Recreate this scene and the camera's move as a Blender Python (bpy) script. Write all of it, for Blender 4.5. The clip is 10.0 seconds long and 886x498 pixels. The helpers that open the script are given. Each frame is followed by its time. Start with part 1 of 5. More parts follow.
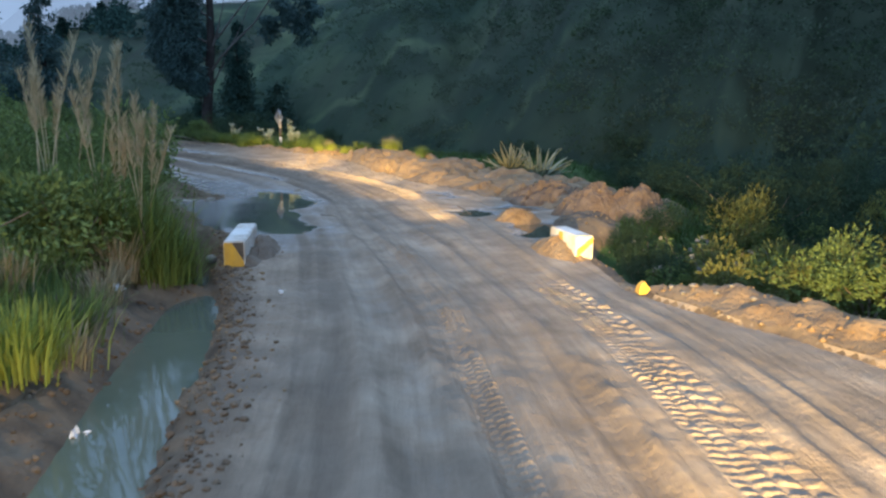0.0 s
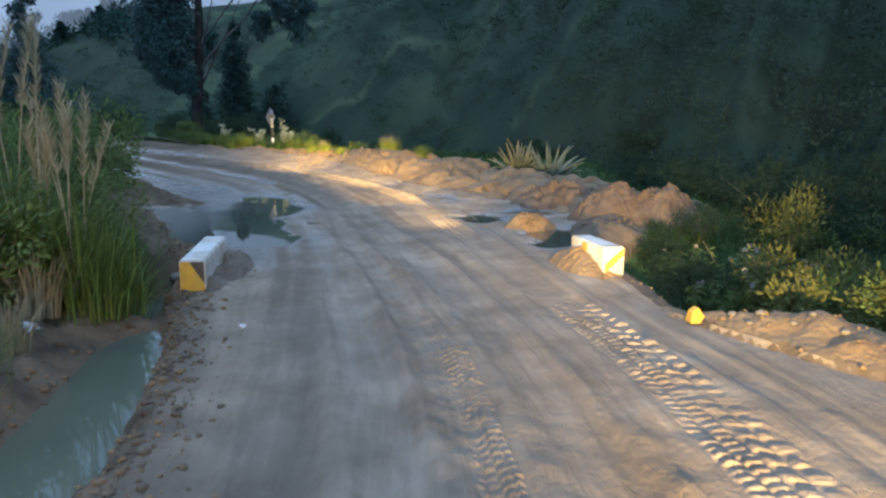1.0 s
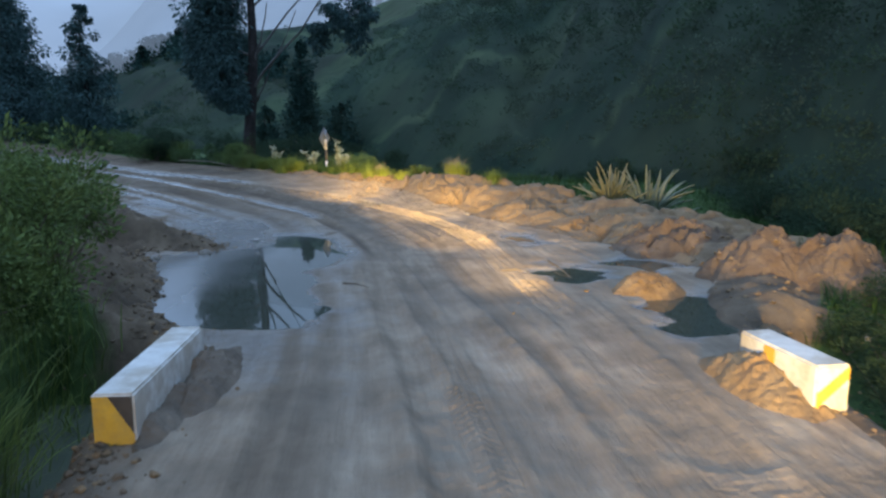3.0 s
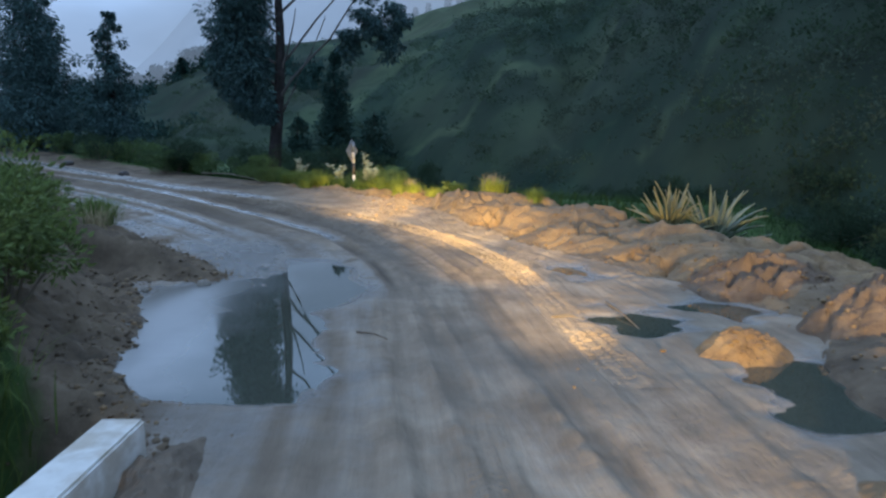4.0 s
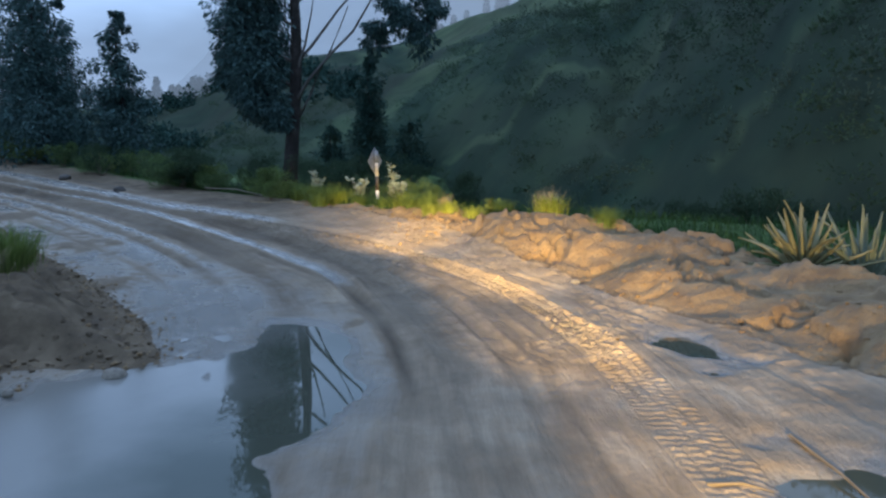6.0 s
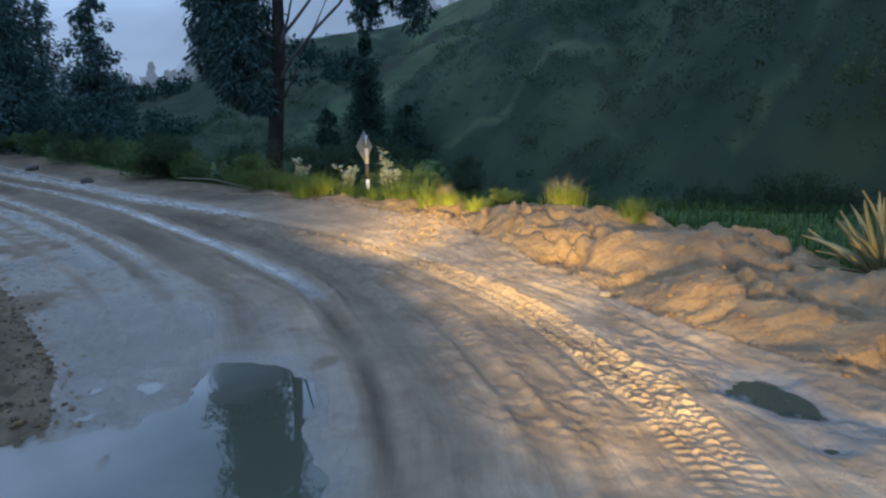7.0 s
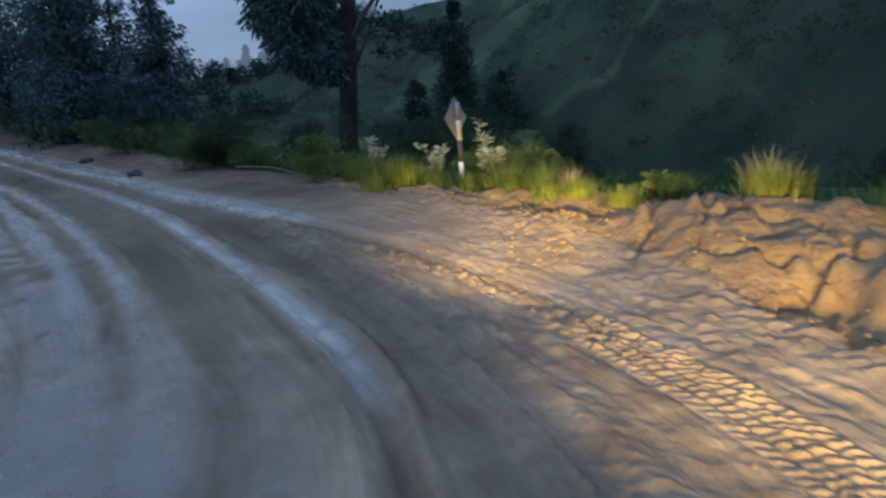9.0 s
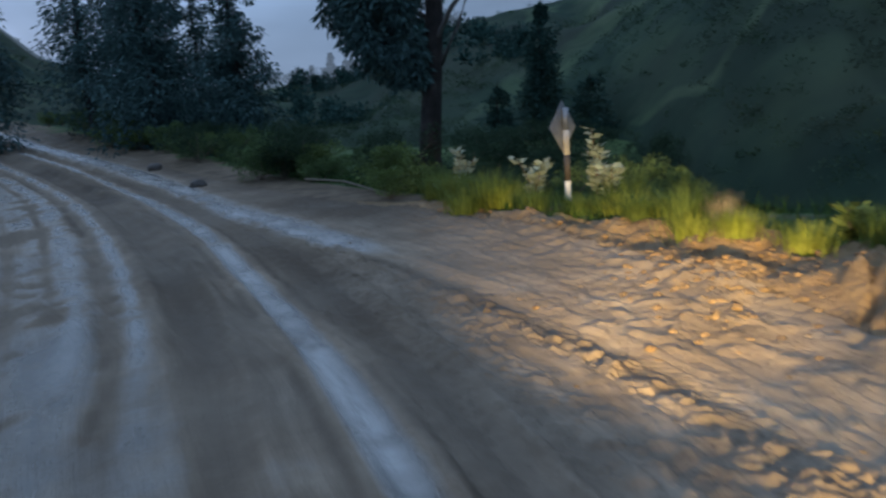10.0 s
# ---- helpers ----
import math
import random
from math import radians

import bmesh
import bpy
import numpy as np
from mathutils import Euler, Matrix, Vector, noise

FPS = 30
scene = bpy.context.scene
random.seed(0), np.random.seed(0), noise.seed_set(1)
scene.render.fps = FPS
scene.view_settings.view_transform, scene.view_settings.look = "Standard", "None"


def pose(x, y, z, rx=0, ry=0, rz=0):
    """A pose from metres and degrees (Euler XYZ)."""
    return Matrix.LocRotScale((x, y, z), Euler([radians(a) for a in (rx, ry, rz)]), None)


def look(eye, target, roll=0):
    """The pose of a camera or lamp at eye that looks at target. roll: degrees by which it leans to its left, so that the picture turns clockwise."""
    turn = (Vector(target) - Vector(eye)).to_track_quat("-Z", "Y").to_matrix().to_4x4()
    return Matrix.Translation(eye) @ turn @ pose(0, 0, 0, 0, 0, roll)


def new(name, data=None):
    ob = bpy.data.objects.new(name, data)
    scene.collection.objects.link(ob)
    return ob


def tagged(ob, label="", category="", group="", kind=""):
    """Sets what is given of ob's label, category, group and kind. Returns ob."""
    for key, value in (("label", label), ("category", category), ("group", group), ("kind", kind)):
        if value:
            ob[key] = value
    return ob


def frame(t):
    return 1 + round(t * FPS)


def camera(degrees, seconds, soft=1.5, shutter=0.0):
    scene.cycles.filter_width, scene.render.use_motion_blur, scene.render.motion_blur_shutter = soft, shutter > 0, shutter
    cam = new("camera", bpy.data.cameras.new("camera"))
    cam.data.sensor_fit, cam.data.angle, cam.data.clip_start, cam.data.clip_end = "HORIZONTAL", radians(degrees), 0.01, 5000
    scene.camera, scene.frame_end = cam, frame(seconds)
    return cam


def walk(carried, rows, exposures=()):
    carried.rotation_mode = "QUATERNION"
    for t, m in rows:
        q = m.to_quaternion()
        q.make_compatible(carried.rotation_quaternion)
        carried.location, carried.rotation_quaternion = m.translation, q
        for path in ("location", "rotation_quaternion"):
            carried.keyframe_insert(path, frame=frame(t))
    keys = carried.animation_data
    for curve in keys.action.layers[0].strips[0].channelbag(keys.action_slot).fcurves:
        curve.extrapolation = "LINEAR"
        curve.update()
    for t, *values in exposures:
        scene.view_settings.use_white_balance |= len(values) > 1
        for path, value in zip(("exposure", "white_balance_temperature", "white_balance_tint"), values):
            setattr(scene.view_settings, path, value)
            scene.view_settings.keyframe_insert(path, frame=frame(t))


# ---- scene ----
cam = camera(63.7, 10.0, soft=2.4, shutter=0.4)
METRES, EYE, TILT, LEAN, TURN = 21.78, 2.2, 0.0, 0.0, 0.0
ROWS = [
    (0.0, 0.0, 0.0, 0.0, 0.2, -10.49, -1.1),
    (0.5, 0.0009, 0.0402, -0.003, 0.31, -10.36, -0.62),
    (1.0, 0.0005, 0.0835, -0.0058, 0.35, -10.46, -0.39),
    (1.5, -0.0007, 0.1237, -0.0027, 0.52, -11.24, 1.71),
    (2.0, -0.0036, 0.1669, -0.0043, 2.56, -10.62, 0.36),
    (2.5, -0.0047, 0.2108, -0.0023, 3.82, -9.68, -0.05),
    (3.0, -0.01, 0.2575, -0.0013, 5.79, -9.18, 0.26),
    (4.5, -0.0302, 0.4004, 0.0005, 9.26, -7.71, -0.4),
    (5.0, -0.0397, 0.4518, -0.0002, 10.14, -7.31, -0.23),
    (5.5, -0.0494, 0.502, 0.0002, 11.42, -7.13, -0.06),
    (7.0, -0.0763, 0.6566, 0.0011, 11.54, -8.87, 1.02),
    (7.5, -0.0924, 0.7064, -0.0, 12.81, -8.66, 2.73),
    (8.0, -0.1081, 0.7611, -0.0004, 13.2, -9.84, 3.71),
    (8.5, -0.1228, 0.814, -0.0009, 13.52, -10.9, 3.08),
    (9.0, -0.1432, 0.8666, -0.0015, 18.76, -10.9, 3.78),
    (9.5, -0.1691, 0.9182, -0.0013, 20.64, -10.45, 4.64),
    (10.0, -0.197, 0.9696, -0.001, 25.06, -9.89, 3.31),
]
walk(cam, [(t, pose(0, 0, EYE, TILT, LEAN, TURN) @ pose(METRES * x, METRES * y, METRES * z, 90 + pitch, roll, yaw)) for t, x, y, z, yaw, pitch, roll in ROWS],
     [(0, 0.25), (1.5, 0.2), (2.5, 0.05), (5.5, 0.06), (7.0, -0.03), (8.5, -0.2), (9.2, -0.36), (10, -0.5)])


# ---- world, sun, headlight stand-ins ----
world = bpy.data.worlds.new("dusk_sky")
scene.world = world
world.use_nodes = True
wn, wl = world.node_tree.nodes, world.node_tree.links
wn.clear()
w_out = wn.new("ShaderNodeOutputWorld")
w_bg = wn.new("ShaderNodeBackground")
w_sky = wn.new("ShaderNodeTexSky")
w_sky.sky_type, w_sky.sun_disc = "NISHITA", False
w_sky.sun_elevation, w_sky.sun_rotation = radians(4), radians(-60)
w_dim = wn.new("ShaderNodeMix")
w_dim.data_type, w_dim.blend_type = "RGBA", "MULTIPLY"
w_dim.inputs[0].default_value = 1.0
w_dim.inputs[7].default_value = (0.08, 0.08, 0.08, 1)
w_co = wn.new("ShaderNodeTexCoord")
w_map = wn.new("ShaderNodeMapping")
w_map.inputs["Scale"].default_value = (1.6, 1.6, 5.0)
w_noise = wn.new("ShaderNodeTexNoise")
w_noise.inputs["Scale"].default_value, w_noise.inputs["Detail"].default_value = 1.7, 6
w_ramp = wn.new("ShaderNodeValToRGB")
w_ramp.color_ramp.elements[0].position, w_ramp.color_ramp.elements[0].color = 0.32, (0.17, 0.29, 0.5, 1)
w_ramp.color_ramp.elements[1].position, w_ramp.color_ramp.elements[1].color = 0.72, (0.36, 0.54, 0.87, 1)
w_mix = wn.new("ShaderNodeMix")
w_mix.data_type = "RGBA"
w_mix.inputs[0].default_value = 0.96
wl.new(w_co.outputs["Generated"], w_map.inputs[0])
wl.new(w_map.outputs[0], w_noise.inputs["Vector"])
wl.new(w_noise.outputs["Fac"], w_ramp.inputs[0])
wl.new(w_sky.outputs[0], w_dim.inputs[6])
wl.new(w_dim.outputs[2], w_mix.inputs[6])
wl.new(w_ramp.outputs[0], w_mix.inputs[7])
w_sep = wn.new("ShaderNodeSeparateXYZ")
wl.new(w_co.outputs["Generated"], w_sep.inputs[0])
w_grad = wn.new("ShaderNodeMapRange")
w_grad.inputs["From Min"].default_value, w_grad.inputs["From Max"].default_value = 0.05, 0.9
w_grad.inputs["To Min"].default_value, w_grad.inputs["To Max"].default_value = 1.05, 1.25
wl.new(w_sep.outputs["Z"], w_grad.inputs["Value"])
w_lift = wn.new("ShaderNodeVectorMath")
w_lift.operation = "SCALE"
wl.new(w_mix.outputs[2], w_lift.inputs[0])
wl.new(w_grad.outputs[0], w_lift.inputs["Scale"])
wl.new(w_lift.outputs[0], w_bg.inputs[0])
w_bg.inputs[1].default_value = 1.7
wl.new(w_bg.outputs[0], w_out.inputs[0])

sun = new("sun", bpy.data.lights.new("sun", "SUN"))
sun.data.energy, sun.data.angle, sun.data.color = 0.35, radians(40), (0.8, 0.88, 1.0)
sun.matrix_world = look((-40, 25, 60), (0, 10, 0))


def headlight_stand_in(eye, target, watts, degrees, wide=2.1):
    """Fixed stand-in for the vehicle's moving headlight, at a spot of its way."""
    lamp = new("headlight_stand_in", bpy.data.lights.new("headlight_stand_in", "SPOT"))
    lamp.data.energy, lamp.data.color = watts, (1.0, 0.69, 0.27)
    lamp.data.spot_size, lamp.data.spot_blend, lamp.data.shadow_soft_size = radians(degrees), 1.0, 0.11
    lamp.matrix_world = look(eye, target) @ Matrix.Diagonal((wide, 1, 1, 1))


# added lamps that all burn at once, lighting stretches far ahead too
headlight_stand_in((1.2, -0.8, 0.9), (2.8, 7.5, 0.5), 13500, 26)
headlight_stand_in((1.0, 5.4, 0.9), (1.9, 14.0, 0.6), 4000, 24)
headlight_stand_in((-0.4, 11.4, 1.1), (-0.3, 18.6, 0.2), 5500, 22, 1.25)
headlight_stand_in((-1.2, 14.6, 1.15), (-1.7, 22.0, 0.2), 6200, 19, 1.7)
headlight_stand_in((-2.3, 18.8, 1.2), (-3.0, 26.8, 0.4), 6000, 26, 1.7)
headlight_stand_in((-4.0, 21.8, 1.25), (-6.2, 30.4, 0.6), 8600, 22, 1.9)
# weaker lamp added to brighten the left bank, for an assumed left headlight
headlight_stand_in((-0.5, -1.0, 0.9), (-4.8, 9.0, 0.55), 1300, 28, 1.5)


# ---- materials ----
def material(name, stops, scale, rough=(0.8, 0.9), bump=0.3, bump_scale=None, stain=None, island=0.0, wet=None, translucent=0.0, metallic=0.0, spec=0.5, attr=None, clods=0):
    """stops: colours from low to high noise. stain: (colour, scale, amount). wet: the name of a point attribute that darkens and smooths.
    attr: (name, colours): a point attribute that mixes in a second cover."""
    m = bpy.data.materials.new(name)
    m.use_nodes = True
    n, l = m.node_tree.nodes, m.node_tree.links
    b = n["Principled BSDF"]
    b.inputs["Metallic"].default_value = metallic
    b.inputs["Specular IOR Level"].default_value = spec
    co = n.new("ShaderNodeTexCoord")

    def noise_tex(sc, detail=5):
        t = n.new("ShaderNodeTexNoise")
        t.inputs["Scale"].default_value, t.inputs["Detail"].default_value, t.inputs["Roughness"].default_value = sc, detail, 0.62
        l.new(co.outputs["Object"], t.inputs["Vector"])
        return t.outputs["Fac"]

    def ramp(src, cols, lo=0.3, hi=0.7):
        r = n.new("ShaderNodeValToRGB")
        e = r.color_ramp.elements
        while len(e) < len(cols):
            e.new(0.5)
        for i, c in enumerate(cols):
            e[i].position, e[i].color = lo + (hi - lo) * i / max(1, len(cols) - 1), (*c, 1)
        l.new(src, r.inputs[0])
        return r.outputs[0]

    def mix(fac, a, c, kind="MIX"):
        x = n.new("ShaderNodeMix")
        x.data_type, x.blend_type = "RGBA", kind
        for sock, v in ((x.inputs[0], fac), (x.inputs[6], a), (x.inputs[7], c)):
            if isinstance(v, (int, float)):
                sock.default_value = v
            elif isinstance(v, tuple):
                sock.default_value = (*v, 1)
            else:
                l.new(v, sock)
        return x.outputs[2]

    def math_node(op, a, c):
        x = n.new("ShaderNodeMath")
        x.operation = op
        for sock, v in zip(x.inputs, (a, c)):
            if isinstance(v, (int, float)):
                sock.default_value = v
            else:
                l.new(v, sock)
        return x.outputs[0]

    fine = noise_tex(scale, 8)
    col = ramp(fine, stops)
    streak = None
    if wet:
        ta = n.new("ShaderNodeAttribute")
        ta.attribute_name = "track"

        def along(sx, sy):
            mp = n.new("ShaderNodeMapping")
            mp.inputs["Scale"].default_value = (sx, sy, 1)
            l.new(ta.outputs["Vector"], mp.inputs[0])
            t = n.new("ShaderNodeTexNoise")
            t.inputs["Scale"].default_value, t.inputs["Detail"].default_value, t.inputs["Roughness"].default_value = 1.0, 7, 0.65
            l.new(mp.outputs[0], t.inputs["Vector"])
            return t.outputs["Fac"]

        streak, scrape = along(3.2, 0.2), along(11.0, 0.9)
        col = mix(0.34, col, ramp(streak, [(0.62, 0.6, 0.58), (1.25, 1.25, 1.25)], 0.36, 0.64), "MULTIPLY")
        col = mix(0.4, col, ramp(scrape, [(0.7, 0.68, 0.66), (1.25, 1.25, 1.25)], 0.36, 0.64), "MULTIPLY")
    if attr:
        a = n.new("ShaderNodeAttribute")
        a.attribute_name = attr[0]
        cover = ramp(noise_tex(scale * 1.7, 6), attr[1])
        edge = math_node("ADD", a.outputs["Fac"], math_node("MULTIPLY", math_node("SUBTRACT", noise_tex(scale * 0.8), 0.5), 0.9))
        sharp = n.new("ShaderNodeMapRange")
        sharp.inputs["From Min"].default_value, sharp.inputs["From Max"].default_value = 0.35, 0.65
        l.new(edge, sharp.inputs["Value"])
        col = mix(sharp.outputs[0], col, cover)
    if wet:
        a = n.new("ShaderNodeAttribute")
        a.attribute_name = "dark"
        churned_soil = a.outputs["Fac"]
        col = mix(math_node("MULTIPLY", churned_soil, 0.95), col, (0.085, 0.064, 0.046))
    if stain:
        col = mix(math_node("MULTIPLY", ramp(noise_tex(stain[1]), [(0, 0, 0), (1, 1, 1)], 0.42, 0.6), stain[2]), col, stain[0])
    if island:
        g = n.new("ShaderNodeNewGeometry")
        col = mix(1.0, col, ramp(g.outputs["Random Per Island"], [(1 - island,) * 3, (1 + island,) * 3], 0, 1), "MULTIPLY")
    r = n.new("ShaderNodeMapRange")
    r.inputs["To Min"].default_value, r.inputs["To Max"].default_value = rough
    l.new(noise_tex(scale * 0.6), r.inputs["Value"])
    r.inputs["From Min"].default_value, r.inputs["From Max"].default_value = 0.3, 0.7
    rg = r.outputs[0]
    if wet:
        a = n.new("ShaderNodeAttribute")
        a.attribute_name = wet
        patch = math_node("ADD", math_node("ADD", a.outputs["Fac"], math_node("MULTIPLY", math_node("SUBTRACT", noise_tex(3.6, 8), 0.5), 0.55)), math_node("MULTIPLY", math_node("SUBTRACT", streak, 0.5), 0.7))
        patch = math_node("SUBTRACT", patch, math_node("MULTIPLY", churned_soil, 0.6))
        w = n.new("ShaderNodeMapRange")
        w.inputs["From Min"].default_value, w.inputs["From Max"].default_value = 0.15, 0.85
        l.new(patch, w.inputs["Value"])
        col = mix(math_node("MULTIPLY", w.outputs[0], 0.75), col, (0.17, 0.167, 0.157))
        # pale silt left where the water ran, with the sky's sheen painted into it
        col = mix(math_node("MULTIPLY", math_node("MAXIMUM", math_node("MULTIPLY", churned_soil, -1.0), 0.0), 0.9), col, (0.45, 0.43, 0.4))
        back = n.new("ShaderNodeMapRange")
        back.inputs["To Min"].default_value, back.inputs["To Max"].default_value = 1.0, 0.2
        l.new(w.outputs[0], back.inputs["Value"])
        rg = math_node("MULTIPLY", rg, back.outputs[0])
        l.new(math_node("ADD", math_node("MULTIPLY", w.outputs[0], 0.5), 0.1), b.inputs["Specular IOR Level"])
    l.new(col, b.inputs["Base Color"])
    l.new(rg, b.inputs["Roughness"])
    if bump:
        bp = n.new("ShaderNodeBump")
        bp.inputs["Strength"].default_value, bp.inputs["Distance"].default_value = bump, 0.03
        h_ = noise_tex(bump_scale or scale * 2, 8)
        if clods:
            vo = n.new("ShaderNodeTexVoronoi")
            vo.feature = "SMOOTH_F1"
            vo.inputs["Scale"].default_value = clods
            l.new(co.outputs["Object"], vo.inputs["Vector"])
            h_ = math_node("SUBTRACT", h_, math_node("MULTIPLY", vo.outputs["Distance"], 0.7))
        if wet:
            h_ = math_node("ADD", h_, math_node("MULTIPLY", scrape, 1.2))
        l.new(h_, bp.inputs["Height"])
        l.new(bp.outputs[0], b.inputs["Normal"])
    if translucent:
        t = n.new("ShaderNodeBsdfTranslucent")
        l.new(col, t.inputs[0])
        s = n.new("ShaderNodeMixShader")
        s.inputs[0].default_value = translucent
        l.new(b.outputs[0], s.inputs[1])
        l.new(t.outputs[0], s.inputs[2])
        l.new(s.outputs[0], n["Material Output"].inputs[0])
    return m


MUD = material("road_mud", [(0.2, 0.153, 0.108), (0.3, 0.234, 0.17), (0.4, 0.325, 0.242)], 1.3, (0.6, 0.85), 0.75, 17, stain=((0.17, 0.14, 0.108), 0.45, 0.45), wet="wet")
SOIL = material("soil", [(0.07, 0.052, 0.036), (0.13, 0.096, 0.064), (0.19, 0.142, 0.095)], 2.2, (0.8, 0.95), 0.8, 11, attr=("green", [(0.025, 0.045, 0.014), (0.05, 0.09, 0.025), (0.085, 0.13, 0.04)]), spec=0.2)
BERM = material("bermed_earth", [(0.145, 0.088, 0.044), (0.225, 0.143, 0.07), (0.3, 0.205, 0.106)], 2.5, (0.8, 0.95), 1.0, 15, stain=((0.15, 0.115, 0.08), 0.8, 0.5), attr=("green", [(0.03, 0.05, 0.016), (0.05, 0.09, 0.025)]), clods=16)
DAMP = material("damp_mud_bank", [(0.11, 0.084, 0.06), (0.17, 0.132, 0.096), (0.24, 0.19, 0.142)], 2.4, (0.7, 0.9), 0.8, 12, stain=((0.09, 0.07, 0.052), 1.6, 0.5), clods=15, spec=0.25)
HEAP = material("loose_red_earth", [(0.11, 0.07, 0.045), (0.165, 0.112, 0.073), (0.23, 0.165, 0.112)], 3.0, (0.8, 0.95), 1.0, 11, stain=((0.11, 0.085, 0.065), 1.1, 0.5), clods=14, spec=0.2)
HILL = material("scrub_hillside", [(0.010, 0.023, 0.016), (0.021, 0.041, 0.026), (0.046, 0.073, 0.041)], 0.075, (0.9, 1.0), 0.0, stain=((0.047, 0.050, 0.036), 0.02, 0.5), attr=("green", [(0.042, 0.068, 0.036), (0.066, 0.096, 0.05), (0.095, 0.125, 0.066)]), spec=0.06)
# far mountain: the haze before it is put into its pale base colour
FOG_HILL = material("haze_tinted_mountain", [(0.36, 0.39, 0.41), (0.46, 0.49, 0.51)], 0.004, (1, 1), 0.0, stain=((0.56, 0.59, 0.61), 0.003, 0.8), spec=0.0)
WATER = material("muddy_water", [(0.1, 0.1, 0.088), (0.15, 0.148, 0.13)], 0.7, (0.0, 0.03), 0.02, 0.8)
# silt clouds the far side of the puddle and dulls its surface
wt, wk = WATER.node_tree.nodes, WATER.node_tree.links
wt_co, wt_at, wt_y, wt_x, wt_n, wt_r = (wt.new("ShaderNode" + k) for k in ("TexCoord", "SeparateXYZ", "Math", "Math", "TexNoise", "MapRange"))
wk.new(wt_co.outputs["Object"], wt_at.inputs[0])
wk.new(wt_co.outputs["Object"], wt_n.inputs["Vector"])
wt_n.inputs["Scale"].default_value, wt_n.inputs["Detail"].default_value = 0.9, 4
wt_y.operation = wt_x.operation = "MULTIPLY_ADD"
wk.new(wt_at.outputs["Y"], wt_y.inputs[0])
wt_y.inputs[1].default_value = 0.12
wk.new(wt_at.outputs["X"], wt_y.inputs[2])
wk.new(wt_n.outputs["Fac"], wt_x.inputs[0])
wt_x.inputs[1].default_value = 1.6
wk.new(wt_y.outputs[0], wt_x.inputs[2])
wt_r.inputs["From Min"].default_value, wt_r.inputs["From Max"].default_value = -2.45, -1.75
wt_r.inputs["To Min"].default_value, wt_r.inputs["To Max"].default_value = 0.2, 0.012
wk.new(wt_x.outputs[0], wt_r.inputs["Value"])
wk.new(wt_r.outputs[0], wt["Principled BSDF"].inputs["Roughness"])
wt_c = wt.new("ShaderNodeMix")
wt_c.data_type = "RGBA"
wt_s = wt.new("ShaderNodeMapRange")
wt_s.inputs["From Min"].default_value, wt_s.inputs["From Max"].default_value = -2.6, -1.3
wk.new(wt_x.outputs[0], wt_s.inputs["Value"])
wk.new(wt_s.outputs[0], wt_c.inputs[0])
wt_c.inputs[6].default_value, wt_c.inputs[7].default_value = (0.19, 0.185, 0.17, 1), (0.062, 0.068, 0.052, 1)
wk.new(wt_c.outputs[2], wt["Principled BSDF"].inputs["Base Color"])
DITCH = material("greenish_ditch_water", [(0.085, 0.1, 0.072), (0.12, 0.135, 0.1)], 0.7, (0.0, 0.03), 0.03, 1.0)
WHITE = material("white_paint", [(0.55, 0.54, 0.5), (0.74, 0.73, 0.69)], 6, (0.5, 0.7), 0.2, 30, stain=((0.36, 0.29, 0.2), 3.5, 0.65))
YELLOW = material("yellow_paint", [(0.62, 0.34, 0.03), (0.75, 0.44, 0.05)], 7, (0.5, 0.7), 0.2, 30, stain=((0.35, 0.24, 0.1), 5, 0.4))
BLACK = material("black_paint", [(0.05, 0.04, 0.035), (0.09, 0.075, 0.06)], 8, (0.5, 0.7), 0.15)
SHEET = material("weathered_sheet_metal", [(0.24, 0.25, 0.26), (0.36, 0.37, 0.38)], 9, (0.4, 0.6), 0.1, 20, metallic=0.4)
STONE = material("stone", [(0.17, 0.145, 0.115), (0.3, 0.265, 0.22)], 9, (0.7, 0.9), 0.5, 30)
BARK = material("eucalyptus_bark", [(0.014, 0.012, 0.011), (0.027, 0.023, 0.021), (0.055, 0.048, 0.044)], 3, (0.8, 0.95), 0.7, 8, spec=0.2)
GREY_BARK = material("grey_bark", [(0.05, 0.046, 0.042), (0.1, 0.092, 0.084)], 3, (0.7, 0.9), 0.4, 8)
EUCALYPT = material("eucalyptus_leaves", [(0.042, 0.078, 0.076), (0.072, 0.125, 0.118)], 1.2, (0.5, 0.7), 0, island=0.45, translucent=0.2, spec=0.06)
CYPRESS = material("cypress_needles", [(0.022, 0.05, 0.042), (0.042, 0.084, 0.068)], 1.2, (0.7, 0.9), 0, island=0.4, spec=0.06)
SCRUB = material("scrub_leaves", [(0.026, 0.05, 0.03), (0.05, 0.08, 0.046), (0.095, 0.13, 0.075)], 0.12, (0.7, 0.9), 0, island=0.3, translucent=0.5, spec=0.06)
PALE_SCRUB = material("grey_scrub_leaves", [(0.045, 0.07, 0.05), (0.092, 0.12, 0.084)], 0.2, (0.7, 0.9), 0, island=0.3, translucent=0.5, spec=0.06)
BUSH = material("bush_leaves", [(0.072, 0.112, 0.034), (0.165, 0.22, 0.068)], 2.0, (0.5, 0.7), 0, island=0.45, translucent=0.3, spec=0.2)
FOLIAGE = material("dark_bush_leaves", [(0.065, 0.11, 0.042), (0.14, 0.205, 0.08)], 2.0, (0.5, 0.7), 0, island=0.45, translucent=0.3, spec=0.15)
OCHRE = material("yellowing_leaves", [(0.085, 0.1, 0.028), (0.19, 0.185, 0.055)], 2.0, (0.5, 0.7), 0, island=0.4, translucent=0.3, spec=0.2)
